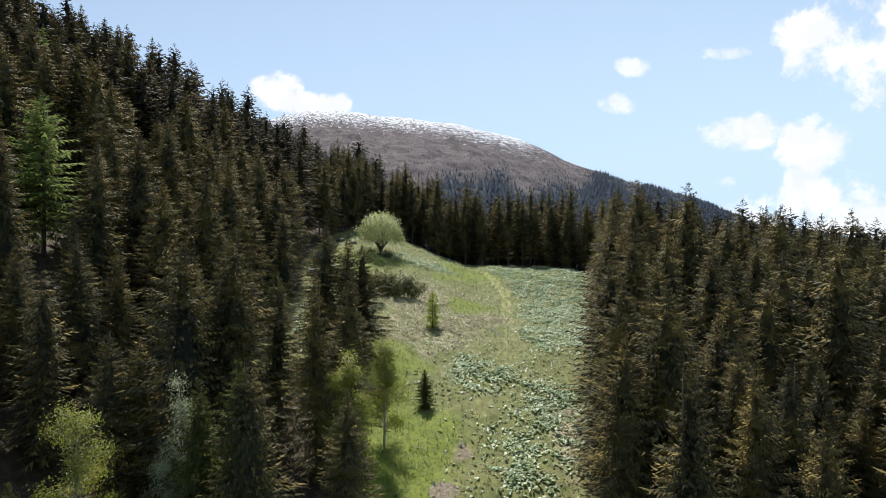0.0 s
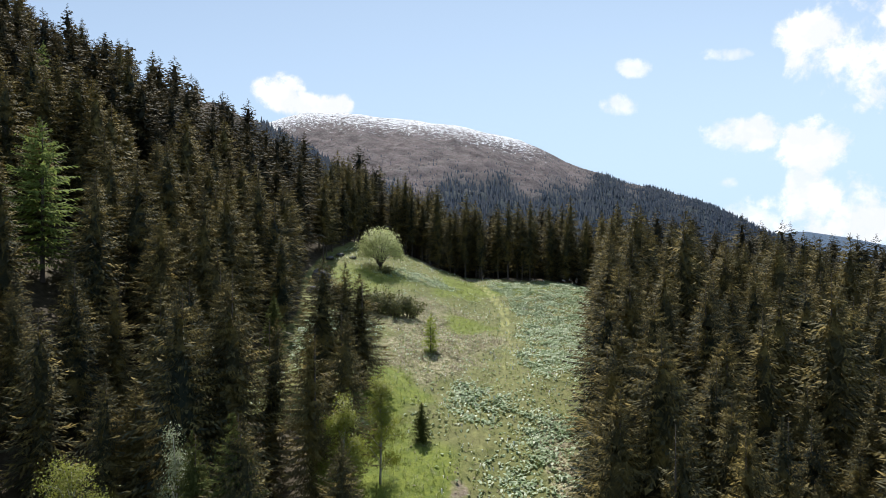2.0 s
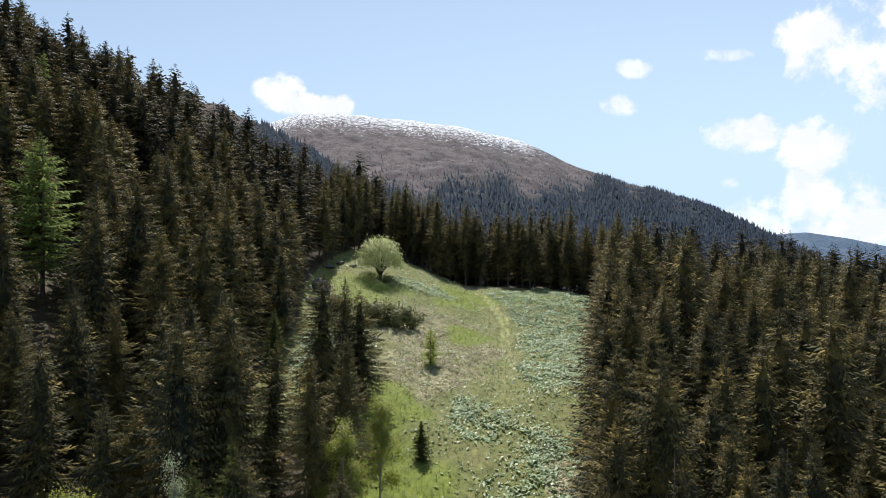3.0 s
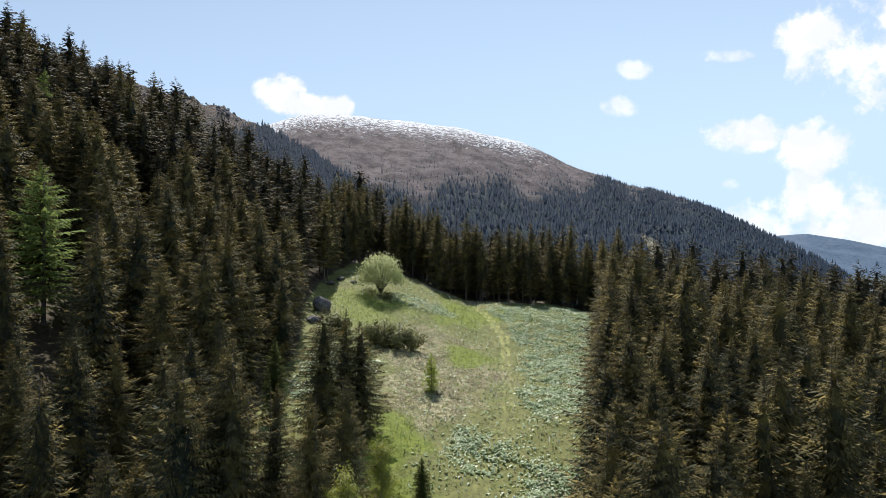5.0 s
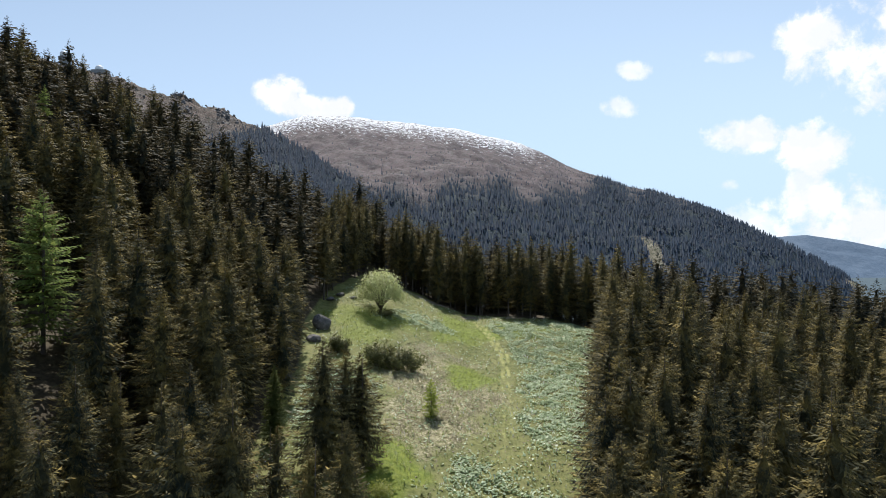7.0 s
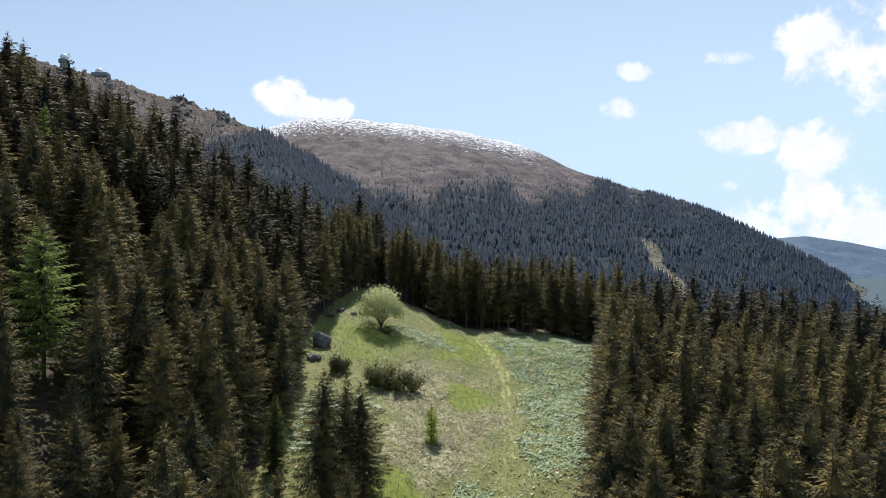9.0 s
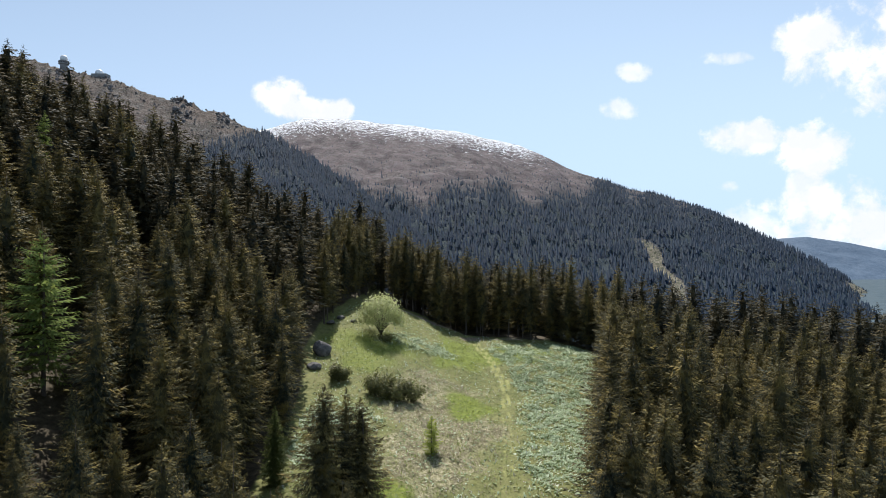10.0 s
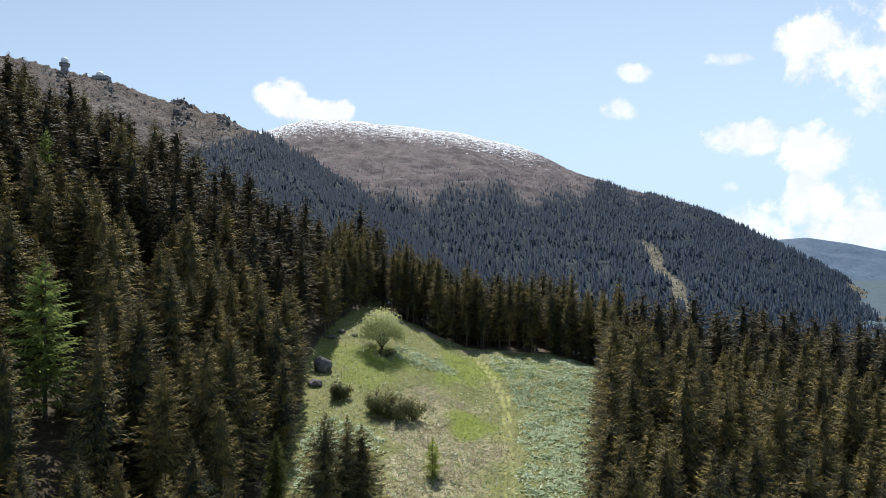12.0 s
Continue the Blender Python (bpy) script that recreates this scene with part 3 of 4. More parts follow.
EAST_SPRUCES = [
    (17.1, 37.2, -5.4), (19.2, 35.0, -6.0), (22.3, 38.2, -6.8), (24.4, 37.0, -8.4), (11.9, 31.8, -5.5), (20.0, 44.4, -2.7), (29.0, 56.4, -2.3), (16.4, 55.2, 1.8),
    (24.6, 42.7, -5.9), (27.3, 40.4, -7.0), (21.9, 52.7, 0.4), (30.8, 62.7, 1.3), (21.4, 81.8, 4.9), (23.6, 77.6, 3.4), (16.8, 50.0, -0.4), (27.2, 59.6, -0.1),
    (39.8, 66.7, -0.9), (38.4, 61.4, -1.1), (49.7, 73.6, -1.1), (29.0, 73.3, 4.1), (13.4, 47.0, -2.2), (16.6, 63.0, 2.6), (19.0, 71.5, 4.0), (24.0, 92.0, 5.8), (28.0, 106.0, 7.8),
    (11.4, 43.2, -3.4), (10.9, 38.2, -5.2), (13.9, 53.8, -0.6),
]
EAST_SKYLINE_SPRUCES = [
    (66.6, 116.3, 5.0), (51.0, 92.0, 1.9), (40.0, 92.0, 4.2), (45.0, 90.0, 3.0), (35.5, 88.0, 4.5), (57.0, 93.0, 1.2), (62.0, 94.0, 0.5), (27.0, 139.0, 10.5),
    (30.5, 136.0, 10.2), (33.8, 134.5, 9.0), (24.0, 142.5, 11.0), (34.0, 151.0, 10.2),
]
for rows, words in ((WEST_SPRUCES, "tall dark green spruce with olive shoots at the wood's edge"), (SKYLINE_SPRUCES, "tall dark spruce standing out above the wood"),
                    (EAST_SPRUCES, "tall olive green spruce with brownish cones near its top"), (EAST_SKYLINE_SPRUCES, "tall pointed spruce standing out above the wood")):
    for x, y, tip in rows:
        i = int(rng.integers(4))
        h = float(np.clip(tip - ground_z(x, y), 8.0, 23.0))
        slim = {(-9.7, 65.0): 0.7, (-11.8, 64.0): 1.3, (-8.0, 65.5): 1.4}.get((x, y), 1.1 if 12 < x < 30 and x - np.interp(y, EAST_Y, EAST_X) < 2.5 else 0.95)
        plant("spruce_tree", words, "spruce", NEAR[i] if y < 100 else MIDDLE[i % 3], x, y, h, rng.uniform(0, 6.3), "spruces round the clearing", stout=slim)
        taken.append((x, y))


for x, y in ((-6.3, 42.6), (-4.6, 50.0), (-20.0, 34.8), (-13.5, 35.5), (-44.9, 72.1), (-75.0, 120.0)):
    taken += [(x, y), (x - 1.5, y + 4.0), (x + 1.5, y + 1.0)] + ([(x + 2.0, y - 4.0), (x + 4.5, y - 7.5)] if x < -40 else [])


def scatter(x0, x1, y0, y1, gap, inside, seed):
    """Places at least a gap apart, by throwing darts on a coarse grid."""
    rng = np.random.default_rng(seed)
    cell, out = {}, []
    for x, y in taken:
        cell.setdefault((int(x // gap), int(y // gap)), []).append((x, y))
    tries = int((x1 - x0) * (y1 - y0) / (gap * gap) * 5)
    xs, ys = rng.uniform(x0, x1, tries), rng.uniform(y0, y1, tries)
    ok = inside(xs, ys)
    for x, y in zip(xs[ok], ys[ok]):
        i, j = int(x // gap), int(y // gap)
        if all((x - a) ** 2 + (y - b) ** 2 > gap * gap for di in (-1, 0, 1) for dj in (-1, 0, 1) for a, b in cell.get((i + di, j + dj), ())):
            cell.setdefault((i, j), []).append((x, y))
            out.append((x, y))
    return out


def wood(x, y):
    """Where the spruce wood grows round the clearing."""
    clear = in_meadow(x, y) < np.where(y > 130, -0.5, -1.0)
    front = y > 22 + 0 * x
    low = ~((x > -0.72 * y) & (x < 2) & (y < 34))
    gap = ~((x > -21.5) & (x < -6.5) & (y > 52) & (y < 78))
    return clear & front & low & gap


def tree_height(x, y, rng):
    h = 17.0 + float(np.clip(rng.normal(0, 2.9), -6, 4.0))
    if y < 60:
        h -= 1.2
    if y < 44 and x < 0:
        h -= 3.5
    if y > 150 and -28 < x < 2:
        h += 2.5
    if x > 0:
        h = 17.0 + (h - 17.0) * 0.75 - 1.0 * (x > 30)
    return h


def head_of_meadow(x, y):
    edge = in_meadow(x, np.minimum(y, 158))
    return (y > 129) & (edge < -0.6) & (edge > -13) & (x > -27) & (x < 38)


head = scatter(-27, 38, 129, 176, 2.75, head_of_meadow, 10)
taken += head
spots = scatter(-125, 0, 22, 206, 4.3, wood, 9)
spots += scatter(0, 120, 22, 206, 3.65, wood, 14)
spots = [(x, y) for x, y in spots if y < (158 if x > 30 else 200) and abs(x) < 0.78 * y + 16]
spots.sort(key=lambda p: math.hypot(p[0] * 0.9, p[1]))
lod_rng = np.random.default_rng(77)
near, deep = spots[:240], spots[240:]
for i, (x, y) in enumerate(near):
    h = tree_height(x, y, lod_rng)
    far = math.hypot(x, y) > 47
    kind = MIDDLE[i % 3] if far else NEAR[i % 4]
    plant("spruce_tree", "dark green spruce standing close in the wood", "spruce", kind, x, y, h, lod_rng.uniform(0, 6.3), "spruces of the wood",
          stout=lod_rng.uniform(0.85, 1.12) * (0.94 if x > 0 else 1.0))
# the row along the head of the meadow, with bare lower stems
head.sort(key=lambda p: -float(in_meadow(p[0], min(p[1], 158))))
back_row, head = head[70:], head[:70]
for i, (x, y) in enumerate(head):
    plant("spruce_tree", "tall spruce with bare lower stem at the head of the meadow", "spruce", STEMMY[i % 2], x, y, 17.8 + float(np.clip(lod_rng.normal(0, 2.0), -4, 3)),
          lod_rng.uniform(0, 6.3), "spruces at the head of the meadow", stout=lod_rng.uniform(0.7, 0.95))
deep += back_row


def joined_wood(name, places, protos, sizes, mat, label, category="wood"):
    """Many trees in one mesh: each a turned and scaled copy of a prototype, with a number of its own for its colour."""
    rng = np.random.default_rng(len(places))
    cos, tints, ways = [], [], []
    for (x, y, z), s in zip(places, sizes):
        p, nn = protos[int(rng.integers(len(protos)))]
        a, wide = rng.uniform(0, 6.3), s * rng.uniform(0.85, 1.15)
        c, q = math.cos(a) * wide, math.sin(a) * wide
        cos.append(np.stack([p[:, 0] * c - p[:, 1] * q + x, p[:, 0] * q + p[:, 1] * c + y, p[:, 2] * s + z], -1))
        tints.append(np.full(len(p), rng.uniform()))
        c, q = math.cos(a), math.sin(a)
        ways.append(np.stack([nn[:, 0] * c - nn[:, 1] * q, nn[:, 0] * q + nn[:, 1] * c, nn[:, 2]], -1))
    co = np.concatenate(cos)
    me = mesh_of(name, co, np.arange(len(co)).reshape(-1, 3))
    set_normals(me, np.concatenate(ways), 3)
    mark(me, "tree", np.concatenate(tints))
    me.materials.append(mat)
    return tagged(new(name, me), label, category, kind="stuff")


def with_stem(seed, h, r, levels, arms, pairs, **more):
    co, _, normals = spruce_arrays(seed, h, r, levels, arms, pairs, **more)
    w = 0.22
    stem = []
    for k in range(3):
        a, b = k * 2.0944, (k + 1) * 2.0944
        stem += [(w * math.cos(a), w * math.sin(a), -0.5), (w * math.cos(b), w * math.sin(b), -0.5), (0, 0, h * 0.8)]
    side = np.array([(math.cos(k * 2.0944 + 1.047), math.sin(k * 2.0944 + 1.047), 0.0) for k in range(3)])
    return np.concatenate([co, np.array(stem)]), np.concatenate([normals, side])


def mid_place(p):
    return (p[0], p[1], float(ground_z(p[0], p[1])) - 0.1)


sparse = [with_stem(91 + i, 18.0, (3.4, 3.7, 3.0, 3.5)[i], 32, 9, 2, steep=0.46, hang=2, wild=0.24, wide=0.28, fringe=0.07) for i in range(4)]
thin = [with_stem(96 + i, 18.0, (3.3, 3.6, 3.0)[i], 28, 8, 2, steep=0.45, hang=1, wild=0.24, wide=0.29, core=9) for i in range(3)]
deep, yonder = [p for p in deep if p[1] < 118], [p for p in deep if p[1] >= 118]
sizes = [max(0.55, (tree_height(x, y, lod_rng)) / 18.0) for x, y in deep]
joined_wood("spruce_wood", [mid_place(p) for p in deep], sparse, sizes, SPRUCE_SHADED, "dense dark spruce wood on the steep hillside")
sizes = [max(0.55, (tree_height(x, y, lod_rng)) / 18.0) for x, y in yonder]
joined_wood("upper_spruce_wood", [mid_place(p) for p in yonder], thin, sizes, SPRUCE_SHADED, "dense dark spruce wood along the top of the slope")


# ---- distant woods on mountain and ridge ----
def cone_tree(seed, h, r):
    rng = np.random.default_rng(seed)
    co = []
    for z0, z1, w in ((0.05, 0.55, 1.0), (0.32, 0.8, 0.72), (0.6, 1.0, 0.42)):
        t = rng.uniform(0, 6.3)
        for k in range(4):
            a, b = t + k * 1.5708, t + (k + 1) * 1.5708
            wa, wb = w * r * rng.uniform(0.75, 1.2), w * r * rng.uniform(0.75, 1.2)
            co += [(wa * math.cos(a), wa * math.sin(a), z0 * h), (wb * math.cos(b), wb * math.sin(b), (z0 - 0.05) * h), (0, 0, z1 * h)]
    co = np.array(co)
    tri = np.arange(len(co)).reshape(-1, 3)
    tri, normals = soften(co, tri, co[tri].mean(1) * np.array([1, 1, 0]) / r + np.array([0, 0, 0.8]), 0.3)
    return co[tri.ravel()], normals


def slope_wood(name, u0, u1, d0, d1, gap, height, wooded, tall, seed, label, sparse=0.03):
    rng = np.random.default_rng(seed)
    area = 0.5 * (u1 - u0) * (d1 * d1 - d0 * d0)
    count = int(area / (gap * gap))
    u = rng.uniform(u0, u1, count)
    d = np.sqrt(rng.uniform(d0 * d0, d1 * d1, count))
    z = height(u, d)
    keep = rng.uniform(size=count) < np.maximum(wooded(u, d), sparse * smooth((0.185 - z / d) / 0.08))
    front = z / d > -0.16
    ok = keep & front
    open_ = wooded(u, d)[ok]
    sizes = (0.38 + 0.62 * open_) * rng.uniform(0.7, 1.25, ok.sum())
    places = np.stack([u[ok] * d[ok], d[ok], z[ok] - 1.0], -1)
    return joined_wood(name, places, [cone_tree(seed + i, tall, tall * 0.19) for i in range(5)], sizes, SPRUCE_HAZED, label, "woods")


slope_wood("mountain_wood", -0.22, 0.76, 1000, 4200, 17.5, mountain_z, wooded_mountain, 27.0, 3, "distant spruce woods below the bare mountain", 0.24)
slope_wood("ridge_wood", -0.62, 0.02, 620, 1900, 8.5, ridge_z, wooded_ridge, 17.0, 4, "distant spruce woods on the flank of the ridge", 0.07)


def valley_wood():
    """The wood goes on down the far side of the spur."""
    rng = np.random.default_rng(12)
    x, y = rng.uniform(15, 640, 3600), rng.uniform(182, 1050, 3600)
    ok = x < 0.85 * y
    x, y = x[ok], y[ok]
    places = np.stack([x, y, ground_z(x, y) - 0.5], -1)
    joined_wood("valley_wood", places, [cone_tree(60 + i, 19.0, 3.6) for i in range(4)], rng.uniform(0.75, 1.2, len(x)), SPRUCE_HAZED, "spruce woods in the valley behind the spur", "woods")


valley_wood()


# ---- broadleaved trees, larches and shrubs ----
def leaf_cards(rng, centres, spread, count, size):
    """Small pointed leaf clusters strewn round the ends of the twigs."""
    centres = np.asarray(centres)
    c = centres[rng.integers(len(centres), size=count)] + rng.normal(size=(count, 3)) * spread
    a = rng.normal(size=(count, 3))
    a /= np.linalg.norm(a, axis=1, keepdims=True)
    b = np.cross(a, rng.normal(size=(count, 3)))
    b /= np.linalg.norm(b, axis=1, keepdims=True)
    s = size * rng.uniform(0.6, 1.4, (count, 1))
    co = np.stack([c - a * s, c + b * s * 0.55, c + a * s, c - b * s * 0.55], 1).reshape(-1, 3)
    faces = np.arange(len(co)).reshape(-1, 4)
    heart = centres.mean(0) - np.array([0, 0, 0.15 * (centres[:, 2].max() - centres[:, 2].min())])
    faces, normals = soften(co, faces, (c - heart) / (np.abs(centres - heart).max(0) + 0.1) + np.array([0, 0, 0.35]), 0.45)
    me = mesh_of("crown", co, faces)
    set_normals(me, normals, 4)
    return me


def branching(rng, stems, h, width, first, bole, sides=5, spread_up=1.0, tips_per=7):
    """Wood of a broadleaved tree: stems from the foot, limbs that fan out. Returns the mesh and the ends of the twigs."""
    bm, tips = bmesh.new(), []
    for s in range(stems):
        a = 6.2832 * s / stems + rng.uniform(-0.4, 0.4)
        out = width * (0.05 if stems == 1 else 0.20)
        p0 = Vector((0.12 * math.cos(a) * (stems > 1), 0.12 * math.sin(a) * (stems > 1), -0.3))
        p1 = Vector((out * 0.45 * math.cos(a), out * 0.45 * math.sin(a), h * first))
        p2 = Vector((out * math.cos(a), out * math.sin(a), h * 0.93 * spread_up * rng.uniform(0.85, 1.0)))
        mid = (p1 + p2) / 2 + Vector((rng.normal(0, 0.1), rng.normal(0, 0.1), 0))
        tube([p0, p1, mid, p2], [bole, bole * 0.75, bole * 0.4, 0.015], sides, bm)
        tips.append(p2)
        for k in range(tips_per):
            f = first + (0.95 - first) * (k + 0.3) / tips_per
            root = p1.lerp(p2, (f - first) / (0.95 - first))
            b = a + rng.uniform(-1.4, 1.4) if stems > 1 else rng.uniform(0, 6.3)
            shape = math.sin(math.pi * min(1.0, 0.30 + 0.72 * f)) ** 0.7
            far = width * shape * rng.uniform(0.65, 1.0)
            end = Vector((far * math.cos(b), far * math.sin(b), root.z + rng.uniform(0.02, 0.16) * h))
            bend = root.lerp(end, 0.5) + Vector((0, 0, 0.05 * h))
            tube([root, bend, end], [bole * 0.28, bole * 0.18, 0.012], 4, bm)
            tips += [end, bend.lerp(end, 0.5), root.lerp(bend, 0.8)]
    return bm, [tuple(t) for t in tips]


def broadleaf(name, label, category, x, y, h, width, leaves, size, mat, wood_mat, seed, stems=1, first=0.2, bole=0.12, spread=0.4, tips_per=9, group=""):
    rng = np.random.default_rng(seed)
    ob = thing(name, label, category, Matrix.Translation((x, y, float(ground_z(x, y)))), group)
    bm, tips = branching(rng, stems, h, width, first, bole, tips_per=tips_per)
    part("trunk", bm, wood_mat, ob)
    part("crown", leaf_cards(rng, tips, spread, leaves, size), mat, ob)
    return ob


# the round tree that stands alone near the head of the meadow
def lone_tree(x, y, h, width):
    rng = np.random.default_rng(21)
    ob = thing("lone_tree", "round silvery green broadleaved tree alone on the meadow", "tree", Matrix.Translation((x, y, float(ground_z(x, y)))))
    bm, tips = bmesh.new(), []
    for s in range(46):
        a = 2.39996 * s
        lift = 0.12 + 0.88 * ((s + 0.5) / 46)
        across = width * math.cos(lift * 1.45) ** 0.55 * rng.uniform(0.82, 1.0)
        end = Vector((across * math.cos(a), across * math.sin(a), h * (0.20 + 0.78 * lift ** 0.9) * rng.uniform(0.93, 1.02)))
        root = Vector((0.22 * math.cos(a), 0.22 * math.sin(a), rng.uniform(0.6, 1.6)))
        bend = root.lerp(end, 0.5) + Vector((0, 0, 0.6))
        tube([root, root.lerp(bend, 0.6) + Vector((0, 0, 0.2)), bend, end], [0.06, 0.045, 0.03, 0.010], 4, bm)
        tips += [end, bend.lerp(end, 0.45), bend.lerp(end, 0.75)]
    for s in range(5):
        a = 1.2566 * s + 0.3
        tube([Vector((0.18 * math.cos(a), 0.18 * math.sin(a), -0.3)), Vector((0.15 * math.cos(a), 0.15 * math.sin(a), 0.8)),
              Vector((0.6 * math.cos(a), 0.6 * math.sin(a), 2.6))], [0.17, 0.12, 0.06], 6, bm)
    part("trunk", bm, TWIG, ob)
    part("crown", leaf_cards(rng, [tuple(t) for t in tips], 0.5, 6000, 0.17), WILLOW, ob)


lone_tree(-12.2, 126.0, 8.0, 4.7)
broadleaf("birch_tree", "young birch in fresh yellow-green leaf", "birch", -20.0, 34.8, 11.2, 2.3, 15000, 0.055, BIRCH, BARK_PALE, 1, first=0.12, tips_per=26, spread=0.34)
broadleaf("birch_tree", "slender birch in fresh green leaf at the meadow's edge", "birch", -6.3, 42.6, 10.4, 1.7, 15000, 0.058, BIRCH, BARK_PALE, 2, first=0.10, tips_per=28, spread=0.30)
broadleaf("birch_tree", "yellow-green birch leaning over the meadow's edge", "birch", -4.6, 50.0, 8.6, 1.8, 14000, 0.058, BIRCH, BARK_PALE, 3, first=0.10, tips_per=24, spread=0.34)
broadleaf("flowering_tree", "small tree with whitish blossom beside a spruce", "tree", -14.8, 36.0, 11.0, 1.5, 7500, 0.05, BLOSSOM, BARK_PALE, 4, first=0.15, tips_per=22, spread=0.30)
plant("spruce_tree", "young bright green spruce among taller ones", "spruce", YOUNG_TALL[0], -13.2, 35.0, 11.4, 0.5)
plant("spruce_tree", "young spruce with pale shoots among taller ones", "spruce", YOUNG_TALL[1], -10.6, 34.2, 13.0, 1.5)
plant("spruce_tree", "young spruce low among taller ones", "spruce", YOUNG_TALL[1], -22.2, 33.0, 8.8, 2.5)
plant("spruce_tree", "small dark spruce alone on the meadow", "spruce", SAPLING[1], -1.6, 57.0, 3.6, 0.9, stout=1.1)
plant("spruce_tree", "slender young spruce at the edge of the wood", "spruce", YOUNG_TALL[0], -18.9, 72.6, 9.0, 2.1)
plant("larch_tree", "slim young larch in light green needles on the meadow", "larch", THIN_LARCH, -1.3, 80.5, 4.9, 0.4, stout=1.05)
plant("larch_tree", "tall light green larch among dark spruces", "larch", TALL_LARCH, -44.9, 72.1, 18.6, 0.7, stout=1.1)
plant("larch_tree", "light green larch high in the spruce wood", "larch", TALL_LARCH, -75.0, 120.0, 15.0, 2.7, stout=0.7)


def shrub(label, x, y, h, width, seed, mat=SHRUB, leaves=3200, size=0.15):
    rng = np.random.default_rng(seed)
    ob = thing("shrub", label, "shrub", Matrix.Translation((x, y, float(ground_z(x, y)))), "shrubs on the meadow")
    bm, tips = bmesh.new(), []
    for s in range(22):
        a, out = rng.uniform(0, 6.3), width * math.sqrt(rng.uniform(0.02, 1.0))
        end = Vector((out * math.cos(a), out * math.sin(a), h * rng.uniform(0.55, 1.0) * (1 - 0.3 * (out / width) ** 2)))
        root = Vector((0.25 * end.x, 0.25 * end.y, -0.2))
        tube([root, root.lerp(end, 0.55) + Vector((0, 0, 0.15 * h)), end], [0.05, 0.03, 0.008], 4, bm)
        tips += [tuple(end), tuple(root.lerp(end, 0.45)), tuple(root.lerp(end, 0.65)), tuple(root.lerp(end, 0.85))]
    part("stem", bm, TWIG, ob)
    part("foliage", leaf_cards(rng, tips, 0.30, leaves, size), mat, ob)


shrub("dark olive shrub with bare twigs on the meadow", -9.8, 99.5, 3.9, 2.7, 31)
shrub("bushy olive shrub with yellowing leaves on the meadow", -7.2, 98.4, 3.7, 2.7, 32)
shrub("spreading shrub with thin bare twigs on the meadow", -4.8, 99.4, 3.6, 2.3, 33, leaves=1400)
shrub("low dark shrub near a boulder", -17.2, 105.0, 2.8, 1.8, 34)
shrub("low shrub in the shade of the lone tree", -11.6, 124.2, 0.8, 2.6, 35, leaves=900)


# ---- stones ----
def boulder(label, x, y, w, h, seed, group="boulders on the meadow"):
    rng = np.random.default_rng(seed)
    bm = bmesh.new()
    bmesh.ops.create_icosphere(bm, subdivisions=3, radius=1.0)
    planes = rng.normal(size=(9, 3))
    planes /= np.linalg.norm(planes, axis=1, keepdims=True)
    cut = rng.uniform(0.62, 0.9, 9)
    for v in bm.verts:
        p = np.array(v.co)
        for q, c in zip(planes, cut):
            over = p @ q - c
            if over > 0:
                p = p - q * over * 0.92
        p = p * (1 + 0.05 * noise.noise(Vector(p) * 3 + Vector((seed, 0, 0))))
        v.co = (p[0] * w / 2, p[1] * w / 2.3, p[2] * h * 0.62)
    me = mesh_from(bm, "boulder")
    me.materials.append(STONE)
    ob = tagged(new("boulder", me), label, "boulder", group)
    ob.matrix_basis = Matrix.Translation((x, y, float(ground_z(x, y)) + h * 0.28)) @ Matrix.Rotation(rng.uniform(0, 6.3), 4, "Z")


boulder("large grey boulder lying at the edge of the wood", -22.0, 116.0, 3.8, 2.9, 1)
boulder("flat grey boulder sunk in the grass", -22.0, 109.5, 2.6, 1.3, 2)
boulder("small pale stone by the edge of the wood", -21.5, 134.5, 2.0, 0.9, 3)
boulder("small pale stone in the grass", -18.5, 133.0, 1.4, 0.7, 4)
boulder("pale stone lying among low grass", -23.0, 131.0, 2.2, 0.8, 5)


def ridge_rocks():
    """Outcrops and boulders along the crest of the ridge, too many to count."""
    rng = np.random.default_rng(8)
    bm = bmesh.new()
    bmesh.ops.create_icosphere(bm, subdivisions=1, radius=1.0)
    ball = np.array([v.co[:] for v in bm.verts])
    tri = np.array([[v.index for v in f.verts] for f in bm.faces])
    bm.free()
    cos, faces, base = [], [], 0
    for k in range(1500):
        u = rng.uniform(-0.70, -0.27)
        top = 1950 - 500 * float(smooth((u + 0.65) / 0.6))
        crag = rng.uniform() < 0.35
        if crag:
            u = rng.choice([-0.42, -0.405, -0.415, -0.35, -0.34, -0.53, -0.60, -0.32]) + rng.normal(0, 0.006)
        d = top - abs(rng.normal(0, 60 if crag else 240))
        s = rng.uniform(1.0, 3.2) * (2.0 if crag else 1.0) * rng.uniform(0.4, 1.2)
        p = ball * rng.uniform(0.6, 1.3, (12, 1)) * s * np.array([1, 1, rng.uniform(0.6, 1.4)])
        cos.append(p + np.array([u * d, d, float(ridge_z(u, d)) + 0.2 * s]))
        faces.append(tri + base)
        base += 12
    me = mesh_of("ridge_rocks", np.concatenate(cos), np.concatenate(faces), flat=True)
    me.materials.append(STONE)
    tagged(new("ridge_rocks", me), "grey outcrops and boulders along the bare ridge", "rocks", kind="stuff")


ridge_rocks()


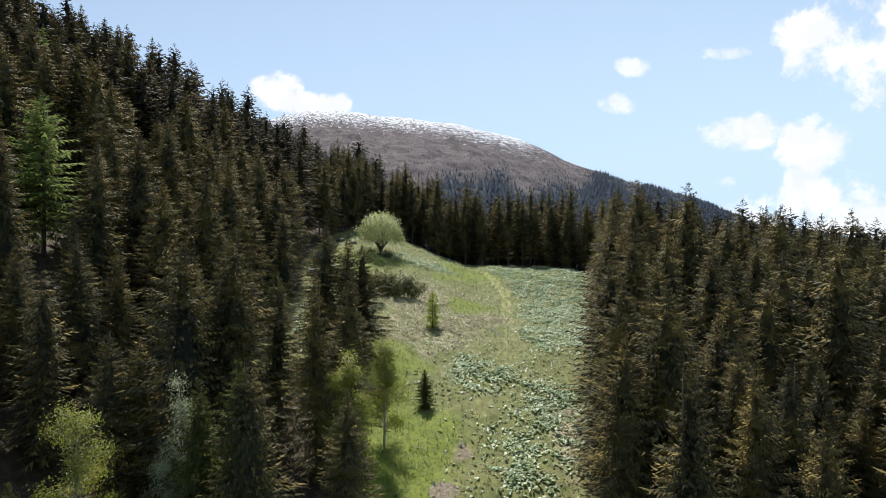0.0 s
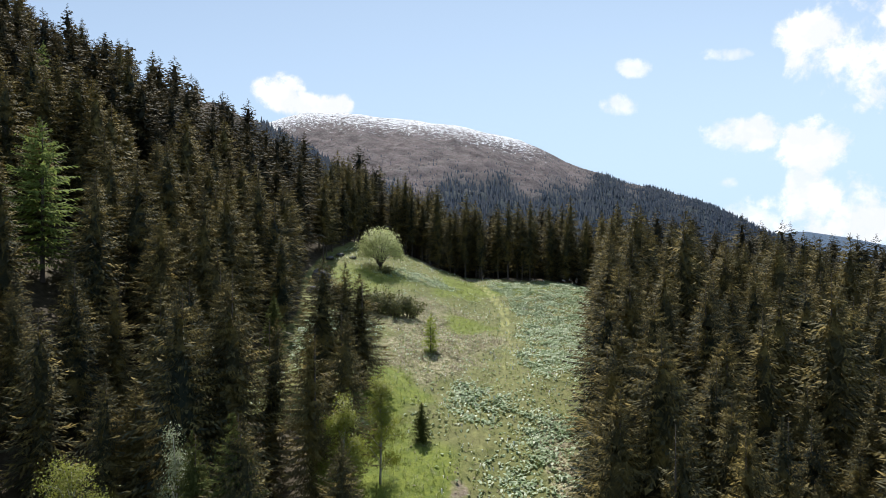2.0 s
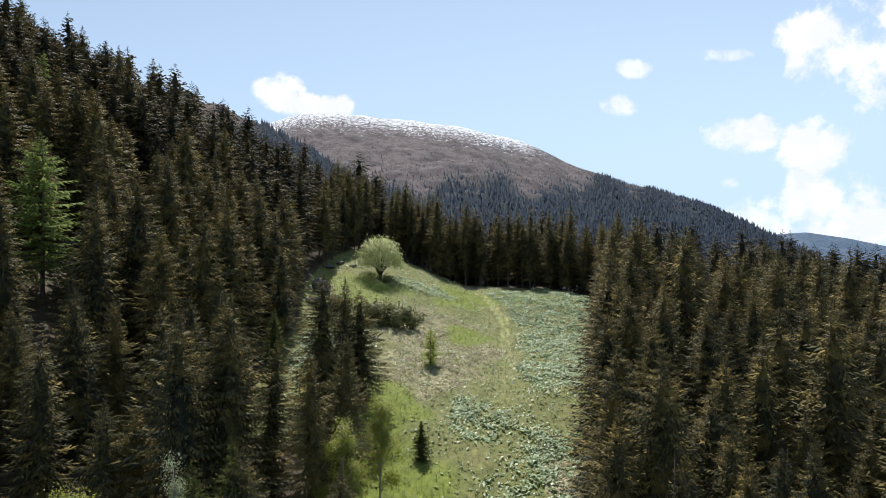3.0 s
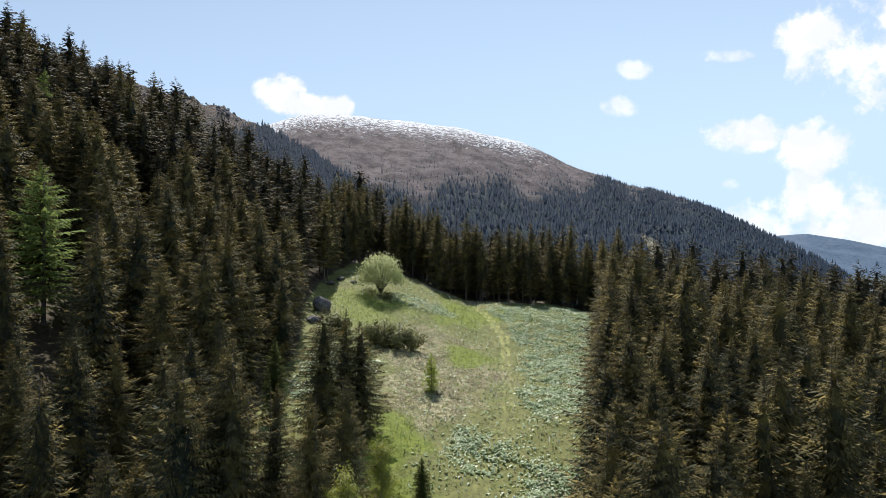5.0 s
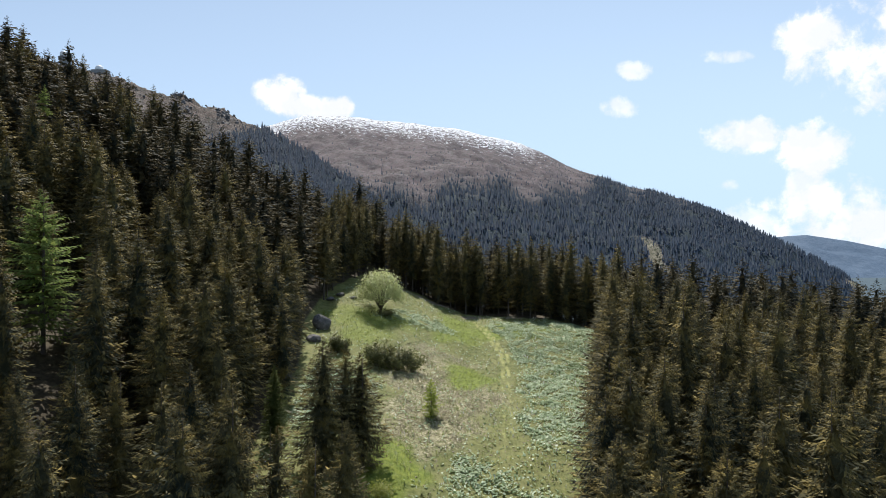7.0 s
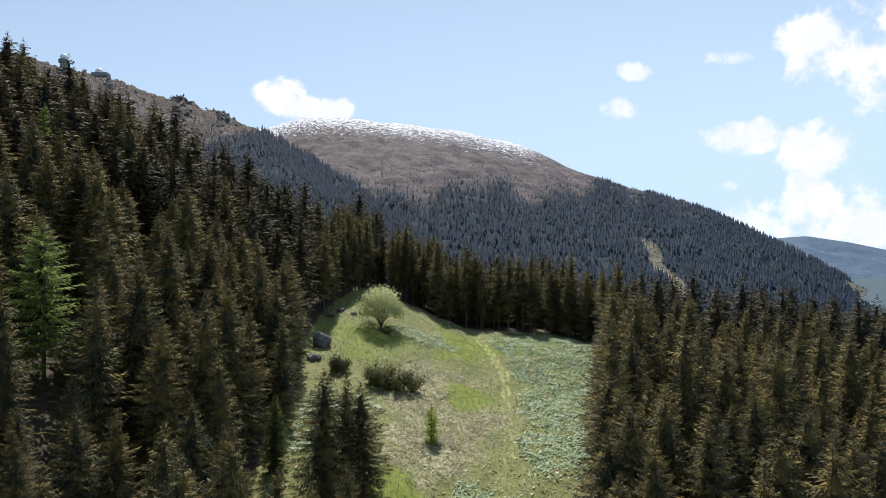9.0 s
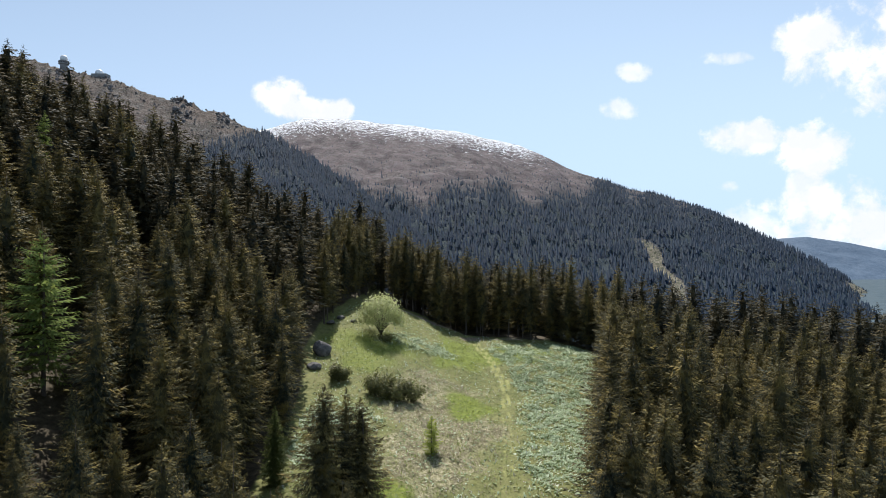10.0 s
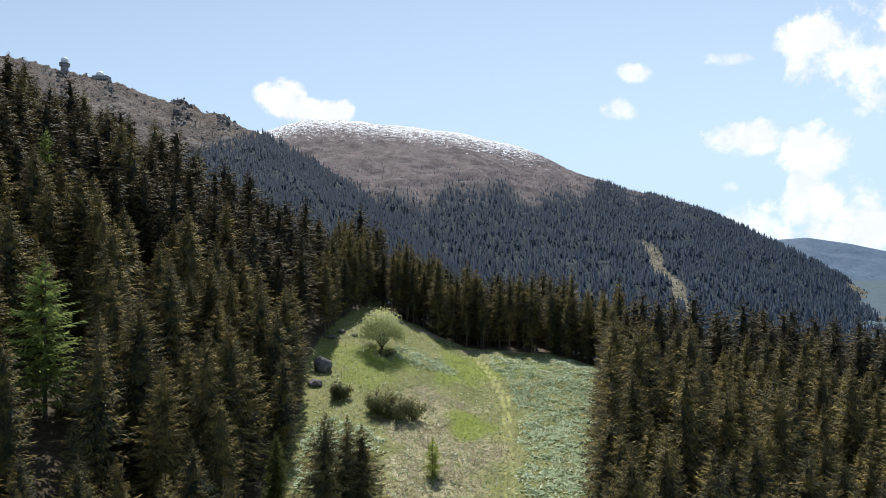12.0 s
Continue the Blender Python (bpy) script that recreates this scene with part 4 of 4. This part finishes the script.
# ---- radar station on the ridge ----
def lathe(profile, sides=28, bm=None):
    bm = bm or bmesh.new()
    rings = [[bm.verts.new((r * math.cos(6.2832 * k / sides), r * math.sin(6.2832 * k / sides), z)) for k in range(sides)] for r, z in profile]
    for a, b in zip(rings[:-1], rings[1:]):
        for k in range(sides):
            f = bm.faces.new((a[k], a[(k + 1) % sides], b[(k + 1) % sides], b[k]))
            f.smooth = True
    bm.faces.new(rings[0][::-1])
    bm.faces.new(rings[-1])
    return bm


def dome_profile(r, z0, start=-0.6):
    return [(max(0.05, r * math.cos(start + (1.57 - start) * i / 12)), z0 + r * math.sin(start + (1.57 - start) * i / 12)) for i in range(13)]


def radar_tower(u, d):
    ob = thing("radar_tower", "white radar dome on a round grey concrete tower", "radar tower", Matrix.Translation((u * d, d, float(ridge_z(u, d)) - 3)))
    part("shaft", lathe([(11, -3), (10, 16), (10, 18)]), CONCRETE, ob)
    deck = part("platform", lathe([(10, 17.5), (14.5, 20), (14.5, 23), (13.4, 23.1), (13.4, 26), (15, 26.1), (15, 29), (11, 31)]), CONCRETE, ob)
    for k in range(12):
        a = 6.2832 * k / 12
        bm = bmesh.new()
        bmesh.ops.create_cube(bm, size=1.0, matrix=Matrix.Rotation(a, 4, "Z") @ Matrix.Translation((13.5, 0, 24.6)) @ Matrix.Diagonal((0.5, 3.6, 2.0, 1)))
        part("window", bm, GLASS, deck)
    part("radome", lathe(dome_profile(10.5, 37.5)), RADOME, ob, "white ball-shaped radome")


def radar_dome(u, d):
    ob = thing("radar_dome", "low white radar dome on a flat concrete building", "radar dome", Matrix.Translation((u * d, d, float(ridge_z(u, d)) - 2)))
    bm = bmesh.new()
    bmesh.ops.create_cube(bm, size=1.0, matrix=Matrix.Translation((4, 0, 5)) @ Matrix.Diagonal((46, 24, 14, 1)))
    bmesh.ops.bevel(bm, geom=bm.edges[:], offset=0.4, segments=1, affect="EDGES")
    part("building", bm, CONCRETE, ob)
    part("radome", lathe(dome_profile(12.0, 15.0, -0.3)), RADOME, ob, "white half-ball radome")


GLASS = plain_noise("dark_glazing", (0.02, 0.025, 0.03), (0.03, 0.035, 0.04), 0.5, 0.15, 0.6)
radar_tower(-0.597, 1925.0)
radar_dome(-0.541, 1905.0)


# ---- what grows on the meadow ----
def strewn(name, count, weight, mat, length, width, lift, label, category, seed, x0=-26, x1=34, y0=38, y1=148, fold=0.25, blades=1, flat=0.35):
    """Leaves or blades in one mesh, each a folded strip that rises and bends over."""
    rng = np.random.default_rng(seed)
    x, y = rng.uniform(x0, x1, count * 12), rng.uniform(y0, y1, count * 12)
    keep = (rng.uniform(size=x.size) < weight(x, y)) & (in_meadow(x, y) > 0.2)
    x, y = x[keep][:count], y[keep][:count]
    m = x.size
    z = ground_z(x, y)
    cos, quads = [], []
    for b in range(blades):
        a = rng.uniform(0, 6.3, m)
        L, W = length * rng.uniform(0.6, 1.4, m), width * rng.uniform(0.6, 1.4, m)
        up = lift * rng.uniform(0.4, 1.5, m)
        ox, oy = rng.normal(0, 0.06, m), rng.normal(0, 0.06, m)
        dx, dy = np.cos(a), np.sin(a)
        bend = rng.uniform(-flat, flat * 0.6, m) * L
        rows = []
        for f, w, h in ((0.0, 0.35, 0.0), (0.5, 1.0, 1.0), (1.0, 0.2, None)):
            hz = up * 1.0 + bend if h is None else up * h
            for sgn in (-1, 1):
                rows.append(np.stack([x + ox + dx * L * f - sgn * dy * W * w / 2, y + oy + dy * L * f + sgn * dx * W * w / 2,
                                      z + 0.03 + hz + rng.normal(0, fold * 0.3, m) * W], -1))
        base = b * m * 6 + np.arange(m) * 6
        cos.append(np.stack(rows, 1).reshape(-1, 3))
        quads.append(np.stack([base, base + 1, base + 3, base + 2], -1))
        quads.append(np.stack([base + 2, base + 3, base + 5, base + 4], -1))
    co, faces = np.concatenate(cos), np.concatenate(quads)
    faces, normals = soften(co, faces, np.tile((0.0, 0.0, 1.0), (len(faces), 1)), 0.3 if blades > 1 else 0.75)
    me = mesh_of(name, co, faces)
    set_normals(me, normals, 4)
    me.materials.append(mat)
    return tagged(new(name, me), label, category, kind="stuff")


def patchy(x, y):
    a = 0.5 + 0.5 * np.sin(x * 1.1 + 2 * np.sin(y * 0.5)) * np.sin(y * 0.9 + 1.5 * np.sin(x * 0.6))
    return smooth((a - 0.3) / 0.4)


def mown(x, y):
    return 1 - 0.85 * track(x, y)


strewn("dock_leaves", 29000, lambda x, y: np.maximum(leafy(x, y) * (0.15 + 0.85 * patchy(x, y)), 0.03 * (1 - lush(x, y))) * mown(x, y), LEAFAGE, 0.34, 0.24, 0.14, "broad silvery green dock leaves in patches", "leaves", 41)
strewn("withered_leaves", 15000, lambda x, y: np.maximum(dry(x, y), 0.10) * (1 - 0.9 * lush(x, y)) * mown(x, y) * (0.3 + 0.7 * patchy(x + 3, y)), STRAW_LEAF, 0.26, 0.14, 0.06, "dry pale leaves and straw lying on the meadow", "straw", 42)
strewn("grass_tufts", 8000, lambda x, y: (0.35 + 0.65 * lush(x, y)) * mown(x, y) * (1 - 0.7 * leafy(x, y)), GRASS, 0.22, 0.05, 0.26, "fresh green grass tufts on the meadow", "grass", 43, blades=3)
strewn("white_flowers", 900, lambda x, y: (1 - dry(x, y)) * patchy(x + 9, y + 4) * (1 - lush(x, y)), FLOWER, 0.10, 0.10, 0.30, "small white flowers scattered on the meadow", "flowers", 44)
